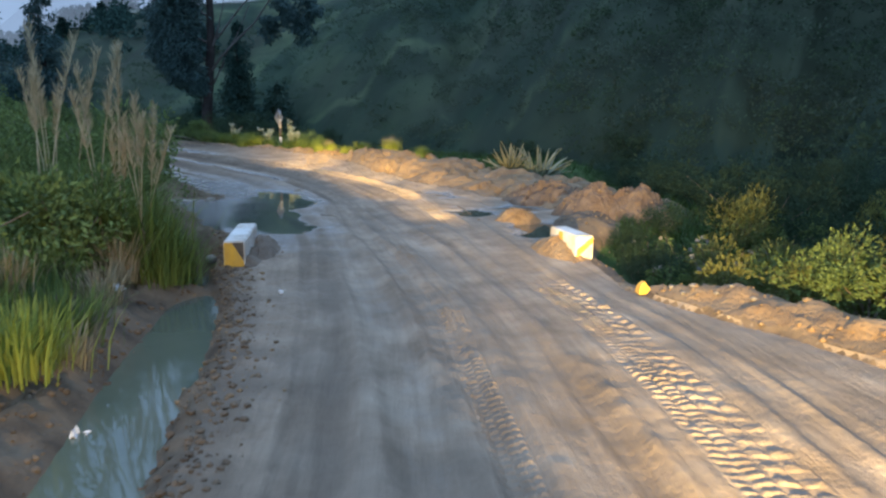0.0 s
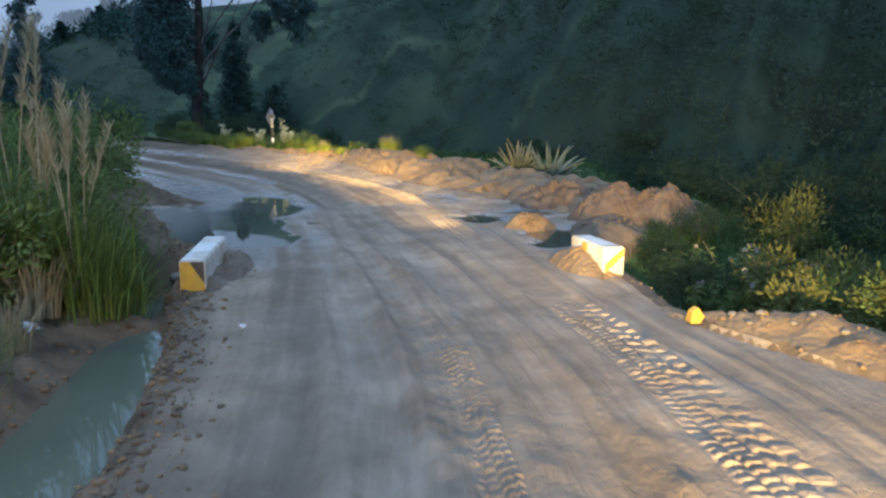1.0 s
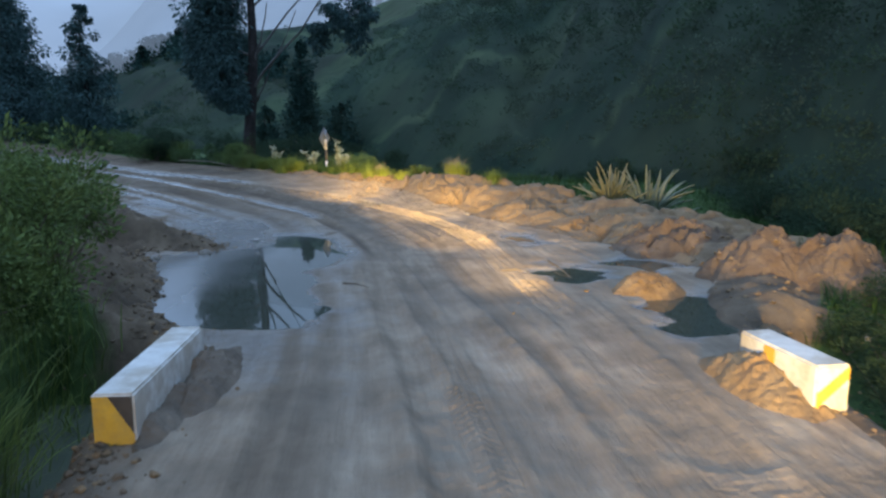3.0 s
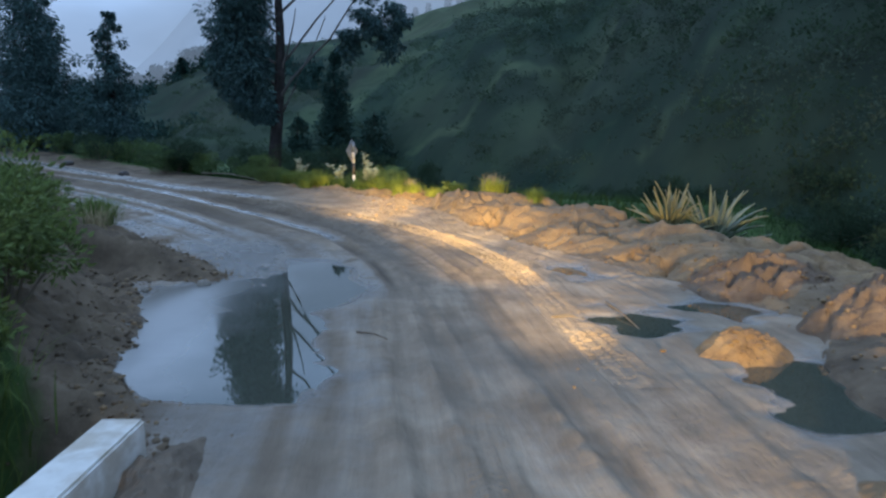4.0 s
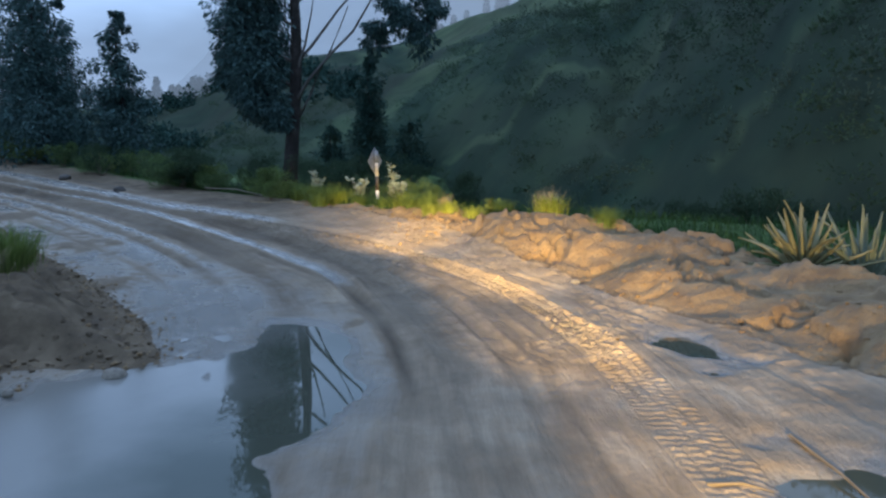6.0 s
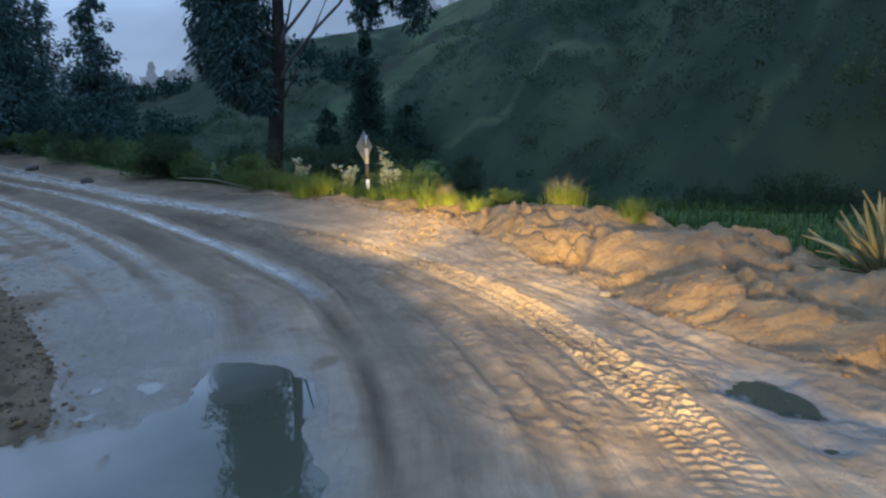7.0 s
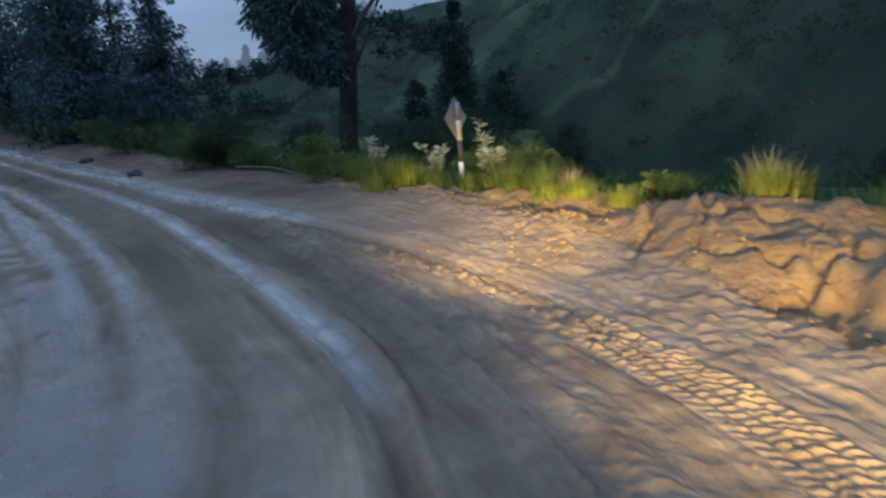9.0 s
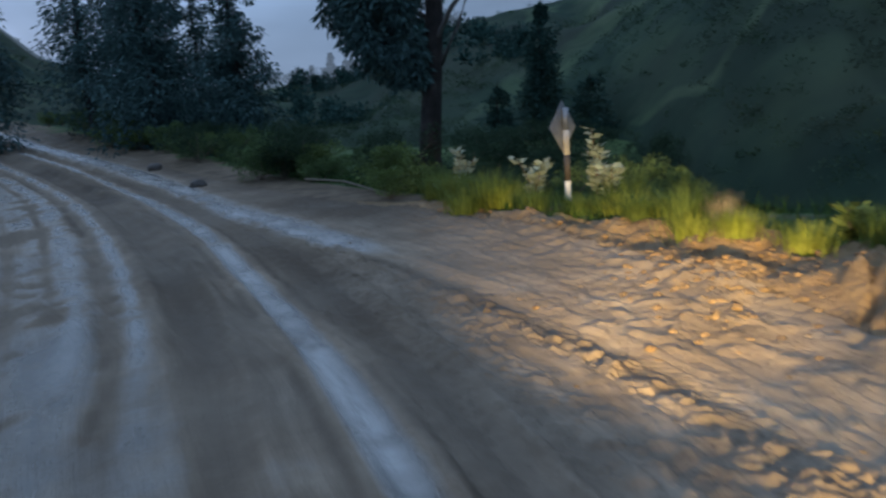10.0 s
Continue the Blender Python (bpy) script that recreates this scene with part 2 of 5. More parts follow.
GRASS = material("green_grass", [(0.085, 0.125, 0.03), (0.16, 0.22, 0.058)], 1.5, (0.5, 0.7), 0, island=0.45, translucent=0.35, spec=0.2)
LIME = material("fresh_grass", [(0.2, 0.25, 0.035), (0.34, 0.37, 0.08)], 2.0, (0.5, 0.7), 0, island=0.35, translucent=0.35, spec=0.2)
STRAW = material("dry_straw", [(0.30, 0.24, 0.13), (0.45, 0.38, 0.24)], 4.0, (0.7, 0.9), 0, island=0.35, translucent=0.2)
AGAVE_PALE = material("yellowing_agave_leaf", [(0.2, 0.175, 0.08), (0.32, 0.29, 0.15)], 3.0, (0.4, 0.6), 0.1, 12)
MEADOW = material("meadow_grass", [(0.024, 0.058, 0.014), (0.05, 0.098, 0.026)], 1.5, (0.5, 0.7), 0, island=0.45, translucent=0.3, spec=0.15)
AGAVE = material("agave_leaf", [(0.14, 0.165, 0.11), (0.25, 0.275, 0.19)], 3.0, (0.4, 0.6), 0.1, 12)
SILVER = material("silvery_leaves", [(0.22, 0.27, 0.19), (0.36, 0.41, 0.31)], 6.0, (0.5, 0.7), 0, island=0.25, translucent=0.2)
TWIG = material("dry_twig", [(0.11, 0.085, 0.06), (0.18, 0.145, 0.105)], 9.0, (0.8, 0.9), 0.3, 30)
PLASTIC = material("white_litter", [(0.65, 0.66, 0.66), (0.78, 0.78, 0.78)], 9.0, (0.3, 0.5), 0.1)

# ---- mesh tools ----
rng = np.random.default_rng(7)


class Soup:
    """Collects vertices and faces of a mesh."""

    def __init__(self):
        self.v, self.f, self.n = [], {}, 0

    def add(self, verts, faces):
        verts, faces = np.asarray(verts, float).reshape(-1, 3), np.asarray(faces, int)
        self.v.append(verts)
        self.f.setdefault(faces.shape[1], []).append(faces + self.n)
        self.n += len(verts)

    def mesh(self, name, mat, smooth=False):
        me = bpy.data.meshes.new(name)
        v = np.concatenate(self.v)
        loops, starts, at = [], [], 0
        for k, parts in self.f.items():
            fs = np.concatenate(parts)
            loops.append(fs.ravel())
            starts.append(at + k * np.arange(len(fs)))
            at += fs.size
        loops, starts = np.concatenate(loops), np.concatenate(starts)
        me.vertices.add(len(v))
        me.vertices.foreach_set("co", v.ravel())
        me.loops.add(len(loops))
        me.loops.foreach_set("vertex_index", loops.astype(np.int32))
        me.polygons.add(len(starts))
        me.polygons.foreach_set("loop_start", starts.astype(np.int32))
        me.update(calc_edges=True)
        me.polygons.foreach_set("use_smooth", np.full(len(starts), smooth))
        me.materials.append(mat)
        me.update()
        return me


def soup_object(name, soup, mat, parent=None, smooth=False, label=""):
    ob = new(name, soup.mesh(name, mat, smooth))
    if parent:
        ob.parent = parent
    return tagged(ob, label)


def part(name, bm, mat, parent, label="", smooth=False):
    me = bpy.data.meshes.new(name)
    bm.to_mesh(me)
    bm.free()
    me.materials.append(mat)
    me.polygons.foreach_set("use_smooth", np.full(len(me.polygons), smooth))
    ob = new(name, me)
    ob.parent = parent
    return tagged(ob, label)


def unit(a):
    return a / np.maximum(np.linalg.norm(a, axis=-1, keepdims=True), 1e-9)


def leaves(soup, p, d, length, width, lift=0.0):
    """Pointed leaves, each folded a little along its middle."""
    n = len(p)
    d = unit(d)
    side = unit(np.cross(d, rng.normal(size=(n, 3))))
    up = np.cross(side, d)
    length, width = np.broadcast_to(length, n)[:, None], np.broadcast_to(width, n)[:, None]
    mid = p + d * length * 0.45
    v = np.stack([p, mid + side * width / 2 + up * width * 0.15, p + d * length + up * length * lift, mid - side * width / 2 + up * width * 0.15], 1)
    soup.add(v, np.arange(4 * n).reshape(n, 4))


def blades(soup, p, out, height, width, bend):
    """Grass blades that rise from p and lean towards out."""
    n = len(p)
    out = unit(out * np.array([1, 1, 0]))
    side = np.stack([-out[:, 1], out[:, 0], np.zeros(n)], 1)
    height, width, bend = (np.broadcast_to(a, n)[:, None] for a in (height, width, bend))
    rows = []
    for u, w in ((0, 0.8), (0.4, 1.0), (0.75, 0.6)):
        c = p + out * bend * height * u * u + np.array([0, 0, 1]) * height * (u - 0.35 * bend * u * u)
        rows += [c - side * width * w / 2, c + side * width * w / 2]
    rows.append(p + out * bend * height + np.array([0, 0, 1]) * height * (1 - 0.35 * bend))
    v = np.stack(rows, 1)
    base = 7 * np.arange(n)[:, None]
    soup.add(v, base + np.array([0, 1, 3, 2]))
    soup.add(np.zeros((0, 3)), np.zeros((0, 4), int)) if n == 0 else None
    quads2 = base + np.array([2, 3, 5, 4])
    tris = base + np.array([4, 5, 6])
    soup.f[4].append(quads2 + soup.n - 7 * n)
    soup.f.setdefault(3, []).append(tris + soup.n - 7 * n)


def tube(soup, pts, radii, k=8):
    pts = np.asarray(pts, float)
    m = len(pts)
    tan = unit(np.gradient(pts, axis=0))
    ref = np.where(np.abs(tan[:, 2:3]) > 0.9, np.array([[1.0, 0, 0]]), np.array([[0, 0, 1.0]]))
    a = unit(np.cross(tan, ref))
    b = np.cross(tan, a)
    ang = np.linspace(0, 2 * math.pi, k, endpoint=False)
    ring = np.cos(ang)[None, :, None] * a[:, None] + np.sin(ang)[None, :, None] * b[:, None]
    v = pts[:, None] + ring * np.asarray(radii)[:, None, None]
    i, j = np.meshgrid(np.arange(m - 1), np.arange(k), indexing="ij")
    q = np.stack([i * k + j, i * k + (j + 1) % k, (i + 1) * k + (j + 1) % k, (i + 1) * k + j], -1).reshape(-1, 4)
    soup.add(v, q)


def lattice(ix, iy, seed):
    h = (ix * 374761393 + iy * 668265263 + seed * 974634777) & 0xFFFFFFFF
    h = ((h ^ (h >> 13)) * 1274126177) & 0xFFFFFFFF
    return ((h ^ (h >> 16)) & 0xFFFF) / 65535.0


def vnoise(x, y, seed=0):
    x, y = np.asarray(x, float), np.asarray(y, float)
    ix, iy = np.floor(x).astype(np.int64), np.floor(y).astype(np.int64)
    fx, fy = x - ix, y - iy
    fx, fy = fx * fx * (3 - 2 * fx), fy * fy * (3 - 2 * fy)
    a, b = lattice(ix, iy, seed), lattice(ix + 1, iy, seed)
    c, d = lattice(ix, iy + 1, seed), lattice(ix + 1, iy + 1, seed)
    return (a * (1 - fx) + b * fx) * (1 - fy) + (c * (1 - fx) + d * fx) * fy * 1.0


def fbm(x, y, seed=0, octaves=4):
    total, amp, norm = 0, 1.0, 0
    for o in range(octaves):
        total = total + amp * vnoise(x * 2 ** o, y * 2 ** o, seed + o)
        norm += amp
        amp *= 0.5
    return total / norm * 2 - 1


def smooth(a, b, x):
    t = np.clip((np.asarray(x, float) - a) / (b - a), 0, 1)
    return t * t * (3 - 2 * t)


class Line:
    """A smooth line in plan that gives x for each y."""

    def __init__(self, *pts):
        p = np.array(pts, float)
        self.y = np.linspace(p[0, 0], p[-1, 0], 700)
        m = np.gradient(p[:, 1], p[:, 0])
        i = np.clip(np.searchsorted(p[:, 0], self.y, side="right") - 1, 0, len(p) - 2)
        h = p[i + 1, 0] - p[i, 0]
        u = (self.y - p[i, 0]) / h
        self.x = (2 * u**3 - 3 * u**2 + 1) * p[i, 1] + (u**3 - 2 * u**2 + u) * h * m[i] + (3 * u**2 - 2 * u**3) * p[i + 1, 1] + (u**3 - u**2) * h * m[i + 1]
        dx = np.gradient(self.x, self.y)
        self.c = 1 / np.sqrt(1 + dx * dx)
        self.s = np.concatenate([[0], np.cumsum(np.hypot(np.diff(self.x), np.diff(self.y)))])

    def at(self, y):
        return np.interp(y, self.y, self.x)

    def off(self, x, y):
        """The sideways distance from the line, to the right."""
        return (x - np.interp(y, self.y, self.x)) * np.interp(y, self.y, self.c)

    def run(self, y):
        return np.interp(y, self.y, self.s)


# ---- the lie of the land ----
RIGHT = Line((-30, 4.2), (0, 4.2), (6.5, 4.0), (7.5, 3.4), (9, 2.55), (11, 2.35), (13, 2.2), (15, 2.3), (17, 2.9), (19, 1.8), (20.6, 0.75), (22.4, -0.6), (25.2, -2.2), (29, -5.5), (31, -8.2), (34, -14.0), (37, -19.5), (40.5, -26), (46, -37.5), (55, -58.5), (80, -120))
LEFT = Line((-30, -1.2), (0, -1.4), (3.8, -1.6), (6.8, -2.1), (8.6, -2.6), (10.4, -3.2), (12.7, -3.7), (14, -4.7), (16, -5.6), (17.6, -6.7), (18.2, -7.1), (18.7, -6.0), (19.6, -6.4), (21.8, -8.6), (25.5, -13.2), (30, -19.5), (34, -27), (38, -36), (46, -55), (60, -88), (80, -133))
POND = Line((-30, -2.6), (0, -2.2), (3.8, -2.5), (5.4, -2.85), (7.5, -3.2), (8.6, -3.3), (9.2, -3.0), (10.4, -3.3), (80, -131))
TREAD = Line((-20, 2.3), (0, 2.2), (4, 2.12), (6, 1.98), (7.9, 1.78), (9.9, 1.35), (12.6, 0.8), (16.4, -0.1), (18, -0.5), (20, -1.0), (22.2, -1.95), (23.6, -2.75), (25.2, -4.1), (26.4, -5.3), (27.8, -7.2), (30, -10.6), (34, -17), (40, -29), (60, -76))
RUTS = [
    # line, half width, depth, wetness, churned dark
    (TREAD, 0.29, 0.03, 0.0, 0.0),
    (Line((-20, -0.4), (0, -0.6), (4, -0.73), (6.5, -1.02), (9.3, -1.53), (14.2, -2.6), (19, -4.6), (24, -8.3), (28, -13.0), (34, -22), (60, -80)), 0.16, 0.045, 0.0, 0.6),
    (Line((-20, 0.7), (0, 0.6), (4, 0.53), (5.7, 0.34), (8.2, 0.05), (11.9, -0.8), (15.4, -1.7), (19.2, -3.0), (22.5, -4.6), (27, -8.6), (33, -16.6), (40, -30), (60, -77)), 0.15, 0.045, 0.1, 0.3),
    (Line((-20, -1.0), (4, -0.95), (9, -1.75), (14, -2.95), (19, -5.3), (24, -9.6), (28, -15.1), (34, -24.8), (60, -83)), 0.10, 0.03, 0.0, 0.5),
    (Line((-20, 1.5), (4, 1.35), (8, 0.95), (12, 0.2), (16.5, -1.2), (20, -2.2), (24, -4.5), (28, -8.4), (33, -15.2), (40, -28.5), (60, -76)), 0.13, 0.03, 0.0, 0.4),
    # beyond the puddle: a wet bright streak between two churned ruts
    (Line((-20, 0), (10, -0.6), (15, -2.0), (19, -3.1), (21.2, -4.0), (22.6, -4.85), (23.9, -5.7), (25, -6.75), (26.4, -8.3), (28.6, -11.0), (30.8, -13.9), (32.6, -16.6), (34.7, -19.9), (36.6, -23.0), (60, -78)), 0.18, 0.05, 1.0, 0.0),
    (Line((-20, 0), (10, -1.2), (16, -3.2), (20, -4.9), (22.3, -5.9), (23.7, -6.95), (25.5, -8.75), (27, -10.4), (29.8, -14.1), (34.7, -21.6), (60, -80)), 0.24, 0.085, 0.2, 0.95),
    (Line((-20, 0.6), (10, 0.2), (16, -1.6), (20, -3.0), (22, -3.9), (24.6, -5.6), (28, -9.2), (30.4, -12.3), (34.6, -18.9), (39, -27), (60, -77)), 0.24, 0.045, 0.15, 0.9),
    (Line((-20, 2.9), (4, 2.75), (7, 2.55), (9, 2.0), (13, 1.3), (18, 0.4), (22, -1.1), (26, -3.9), (30, -8.0), (60, -74)), 0.14, 0.02, 0.0, 0.0),
    (Line((-20, 3.3), (4, 3.1), (6, 2.95), (9, 2.4), (22, -0.7), (25.3, -3.45), (26.4, -4.6), (27.3, -5.8), (28.9, -8.4), (60, -74)), 0.09, 0.015, 0.0, 0.15),
    (Line((-20, 3.5), (20, -0.5), (27, -6.2), (29.6, -10.0), (30.7, -11.8), (32.2, -14.3), (34, -17.0), (36.8, -21.3), (40, -27.6), (60, -76)), 0.55, 0.0, 1.01, 0.0),
]


def road_z(y):
    return np.interp(y, [-40, 19, 22, 25, 29, 33, 36.2, 38.1, 40.4, 42.5, 44, 47.4, 52.3, 60, 90, 200], [0, 0, 0.04, 0.16, 0.47, 0.78, 0.97, 1.22, 1.55, 1.9, 2.15, 3.0, 4.0, 4.4, 5.5, 9.0])


def puddle_field(x, y):
    """How deep the water-filled hollows are carved, and the water's height there: left puddle, its far arm, and those on the right."""
    w, soaked = np.zeros_like(x), np.zeros_like(x)
    for cx, cy, rx, ry, turn, deep in ((-4.6, 15.7, 1.45, 3.9, 22, 0.15), (-3.9, 14.5, 0.8, 1.1, 12, 0.12), (-6.5, 20.9, 1.4, 4.2, 34, 0.045), (-4.3, 18.6, 1.0, 2.3, 16, 0.11), (-4.7, 20.1, 0.7, 1.5, 38, 0.11), (0.85, 17.0, 0.75, 0.9, 20, 0.075), (1.9, 17.9, 0.9, 0.7, 0, 0.06), (-0.2, 20.6, 0.42, 1.0, 30, 0.07), (1.95, 14.5, 0.6, 1.3, 0, 0.11)):
        c, s_ = math.cos(radians(turn)), math.sin(radians(turn))
        u, v = (x - cx) * c + (y - cy) * s_, -(x - cx) * s_ + (y - cy) * c
        r = np.sqrt((u / rx) ** 2 + (v / ry) ** 2) + (0.22 * fbm(x * 1.3, y * 1.3, 31) if cx < -1 else 0.75 * fbm(x * 1.5, y * 1.9, 33, 3))
        w = np.maximum(w, deep * (1 - smooth(0.35, 1.25, r)))
        soaked = np.maximum(soaked, 1 - smooth(0.85, 1.75 if cx < -1 else 1.3, r))
    return w, soaked


def land(x, y):
    """Height, wetness, green cover and kind (0 ground, 1 road, 2 berm) of the ground at x, y."""
    x, y = np.asarray(x, float), np.asarray(y, float)
    ragged = 0.11 * fbm(x * 1.4, y * 1.4, 201, 2) + 0.06 * fbm(x * 5, y * 5, 203, 2)
    dr, dl = RIGHT.off(x, y) + 0.6 * ragged, -LEFT.off(x, y) + ragged
    base = road_z(y)
    wet = np.zeros_like(x)
    green = np.zeros_like(x)
    # the carriageway
    z = base + 0.02 * fbm(x * 0.5, y * 0.5, 3) + 0.005 * fbm(x * 2.5, y * 2.5, 5) + 0.006 * fbm(x * 9, y * 9, 8, 3)
    on_road = (dr < 0.4) & (dl < 0.4)
    dark = np.zeros_like(x)
    hollow, soaked = puddle_field(x, y)
    hollow = hollow * smooth(12.9, 13.7, y - 0.5 * np.maximum(-3.9 - x, 0))
    firm = 1 - 0.95 * soaked
    for line, half, deep, damp, churned in RUTS:
        o = line.off(x, y) + 0.05 * fbm(y * 0.35, x * 0 + half * 9, 12, 3)
        fade = 0.45 + 0.55 * smooth(-0.3, 0.3, fbm(x * 0.25 + half * 40, y * 0.25, 17, 3))
        g = np.exp(-(o / half) ** 4)
        rim = np.exp(-((np.abs(o) - half * 1.35) / (half * 0.4)) ** 2)
        z = z - firm * fade * deep * g + firm * fade * deep * 0.55 * rim * (0.6 + 0.8 * vnoise(x * 5, y * 5, 23))
        wet = np.maximum(wet, damp * g * (0.6 + 0.4 * fade) * (smooth(21, 24, y) if damp == 1.0 else smooth(28.8, 30.2, y) if damp > 1 else 1))
        soft_ = np.exp(-(o / (half * (1.3 + (1.4 * smooth(24, 31, y) if churned >= 0.9 else 0)))) ** 2)
        far_only = smooth(17, 21, y) * (0.7 + 0.3 * smooth(23, 27, y)) if churned >= 0.9 else 1
        dark = np.maximum(dark, churned * soft_ * (0.55 + 0.45 * fade) * far_only)
    wet = np.maximum(wet, 0.5 * smooth(13, 16, y) * smooth(25, 21, y) * smooth(0.4, -0.8, RUTS[5][0].off(x, y)))
    dark = np.maximum(dark, 0.12 * smooth(0.1, -0.7, RUTS[1][0].off(x, y)) * smooth(16, 12, y) * (0.6 + 0.6 * fbm(x * 1.1, y * 0.6, 27)))
    beyond = smooth(0.2, -0.6, RUTS[6][0].off(x, y)) * smooth(17, 20, y)
    wet = np.maximum(wet, 0.85 * beyond * (0.75 + 0.4 * fbm(x * 0.8, y * 0.8, 19)))
    streaks_ = np.maximum(np.exp(-(RUTS[5][0].off(x, y) / 0.3) ** 2), np.exp(-(RUTS[10][0].off(x, y) / 0.6) ** 2) * smooth(28, 30, y))
    dark = np.maximum(dark, (0.85 * smooth(21, 26, y) + 0.25 * smooth(26, 29, y)) * (1 - streaks_) * (0.75 + 0.5 * fbm(x * 0.5, y * 0.5, 245, 3)) * smooth(-0.7, -0.1, RUTS[6][0].off(x, y)) * (1 - 0.85 * smooth(-1.9, -0.5, TREAD.off(x, y) + 0.3 * fbm(x * 0.9, y * 0.9, 267, 3)) * smooth(33, 29, y)))
    dark = np.maximum(dark, 0.75 * np.exp(-((TREAD.off(x, y) + 0.04 * fbm(y * 0.8, x * 0, 255, 3)) / 0.17) ** 2) * smooth(23.5, 26, y) * smooth(33, 30, y))
    dark = np.maximum(dark, 0.72 * smooth(-0.6, 0.05, dl + 0.25 * fbm(x * 1.6, y * 1.6, 257, 3)) * smooth(19, 15, y))
    z = z + 0.055 * np.exp(-((TREAD.off(x, y) + 0.12) / 0.2) ** 2) * smooth(23.5, 25.5, y) * smooth(33, 30.5, y) * smooth(-0.05, 0.3, fbm(x * 7, y * 7, 287, 2))
    # smooth wheel paths on the near stretch, rougher brown soil between them
    o = TREAD.off(x, y) + 0.12 * fbm(x * 0.6, y * 0.3, 249, 3)
    between = (np.exp(-((o + 1.9) / 0.22) ** 2) + smooth(-3.0, -3.3, o)) * smooth(14, 11, y)
    dark = np.maximum(dark, 0.15 * between * (0.7 + 0.6 * fbm(x * 2, y, 251, 3)))
    z = z + 0.016 * between * smooth(0.0, 0.3, fbm(x * 7, y * 7, 253, 3))
    # narrow dark ruts: where the bright streak runs out, beside it, and across the wet side
    o5, o6 = RUTS[5][0].off(x, y) + 0.03 * fbm(y * 0.9, x * 0, 261, 3), RUTS[6][0].off(x, y) + 0.05 * fbm(y * 0.7, x * 0, 263, 3)
    thin = 0.8 * np.exp(-(o5 / 0.13) ** 2) * smooth(24.5, 22.5, y) * smooth(17, 19, y)
    thin = np.maximum(thin, 0.75 * np.exp(-((o5 - 0.3) / 0.09) ** 2) * smooth(21, 24, y))
    thin = np.maximum(thin, 0.7 * np.exp(-((o5 + 0.3) / 0.08) ** 2) * smooth(22, 25, y))
    thin = np.maximum(thin, 0.8 * np.exp(-((o6 + 0.85) / 0.11) ** 2) * smooth(22, 25, y))
    thin = np.maximum(thin, 0.6 * np.exp(-((o6 + 1.5) / 0.09) ** 2) * smooth(25, 28, y)) * (0.6 + 0.6 * smooth(-0.3, 0.2, fbm(x * 0.9, y * 0.9, 265, 2)))
    dark = np.maximum(dark, np.minimum(thin, 0.95))
    z = z - 0.035 * np.minimum(thin, 1) * firm
    along_, across_ = TREAD.run(y), TREAD.off(x, y)
    combed = (0.35 + 0.65 * smooth(13, 17, y)) * smooth(0.6, -0.4, across_) * smooth(-0.2, 0.5, RUTS[6][0].off(x, y) + 0.6) * firm
    groove = fbm(across_ * 5.0 + 0.25 * fbm(x * 0.9, y * 0.9, 283, 2), along_ * 0.22, 285, 3)
    z = z + (0.022 + 0.016 * smooth(17, 21, y)) * combed * groove
    dark = np.maximum(dark, 0.4 * combed * smooth(0.05, -0.35, groove) * smooth(12, 16, y))
    # crumbs thrown up beside the tracks, pocks trodden into the wet side
    tilled = smooth(16, 21, y) * smooth(-0.1, 0.5, RUTS[5][0].off(x, y)) + 0.8 * smooth(2.2, 2.8, TREAD.off(x, y) + 2.6) * smooth(15, 12, y) * smooth(8, 10, y)
    crumbs = smooth(0.05, 0.3, fbm(x * 12, y * 12, 231, 3)) * (0.4 + 0.6 * smooth(-0.2, 0.3, fbm(x * 0.8, y * 0.8, 233, 2)))
    z = z + np.minimum(tilled, 1.0) * (0.009 + 0.022 * smooth(17, 22, y)) * crumbs
    dark = np.maximum(dark, 0.55 * np.minimum(tilled, 1.0) * smooth(17, 21, y) * smooth(0.1, -0.25, fbm(x * 5, y * 5, 235, 3)) * smooth(0.3, -0.6, TREAD.off(x, y)))
    pock = smooth(0.2, 0.42, fbm(x * 2.6, y * 2.6, 237, 3)) * smooth(16, 20, y) * smooth(0.3, -0.3, RUTS[5][0].off(x, y))
    z = z - 0.014 * pock
    dark = np.maximum(dark, 0.4 * pock)
    # smears of dark mud on the wet side; pale silt with painted sky sheen along the streaks and its edges
    dark = np.maximum(dark, 0.6 * beyond * smooth(0.12, 0.34, fbm(x * 0.9 + 0.5 * y, y * 0.5 - 0.4 * x, 297, 4)) * smooth(19, 21, y))
    silt_sheen = np.exp(-(o5 / 0.14) ** 2) * smooth(23.2, 25.0, y)
    silt_sheen = np.maximum(silt_sheen, 0.9 * np.exp(-((RUTS[10][0].off(x, y) + 0.12 * fbm(x * 0.8, y * 0.8, 299, 2)) / 0.26) ** 2) * smooth(29, 30.2, y))
    silt_sheen = np.maximum(silt_sheen, 0.7 * np.exp(-((o6 + 0.55) / 0.1) ** 2) * smooth(20, 22, y))
    silt_sheen = np.maximum(silt_sheen, 0.55 * np.exp(-((o6 + 1.2) / 0.13) ** 2) * smooth(22, 25, y))
    silt_sheen = silt_sheen * np.clip(0.85 + 1.1 * fbm(x * 2.2, y * 2.2, 301, 4), 0, 1)
    dark = dark * (1 - silt_sheen)
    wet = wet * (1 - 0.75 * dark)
    dark = dark - silt_sheen * (soaked < 0.6)
    wet = np.maximum(wet, 0.62 * soaked)
    hollow = hollow * (1 + 0.3 * fbm(x * 1.7, y * 0.9, 241, 3) + 0.04 * fbm(x * 5, y * 4, 243, 2))
    wet = np.maximum(wet, smooth(0.0, 0.05, hollow))
    z = z - hollow
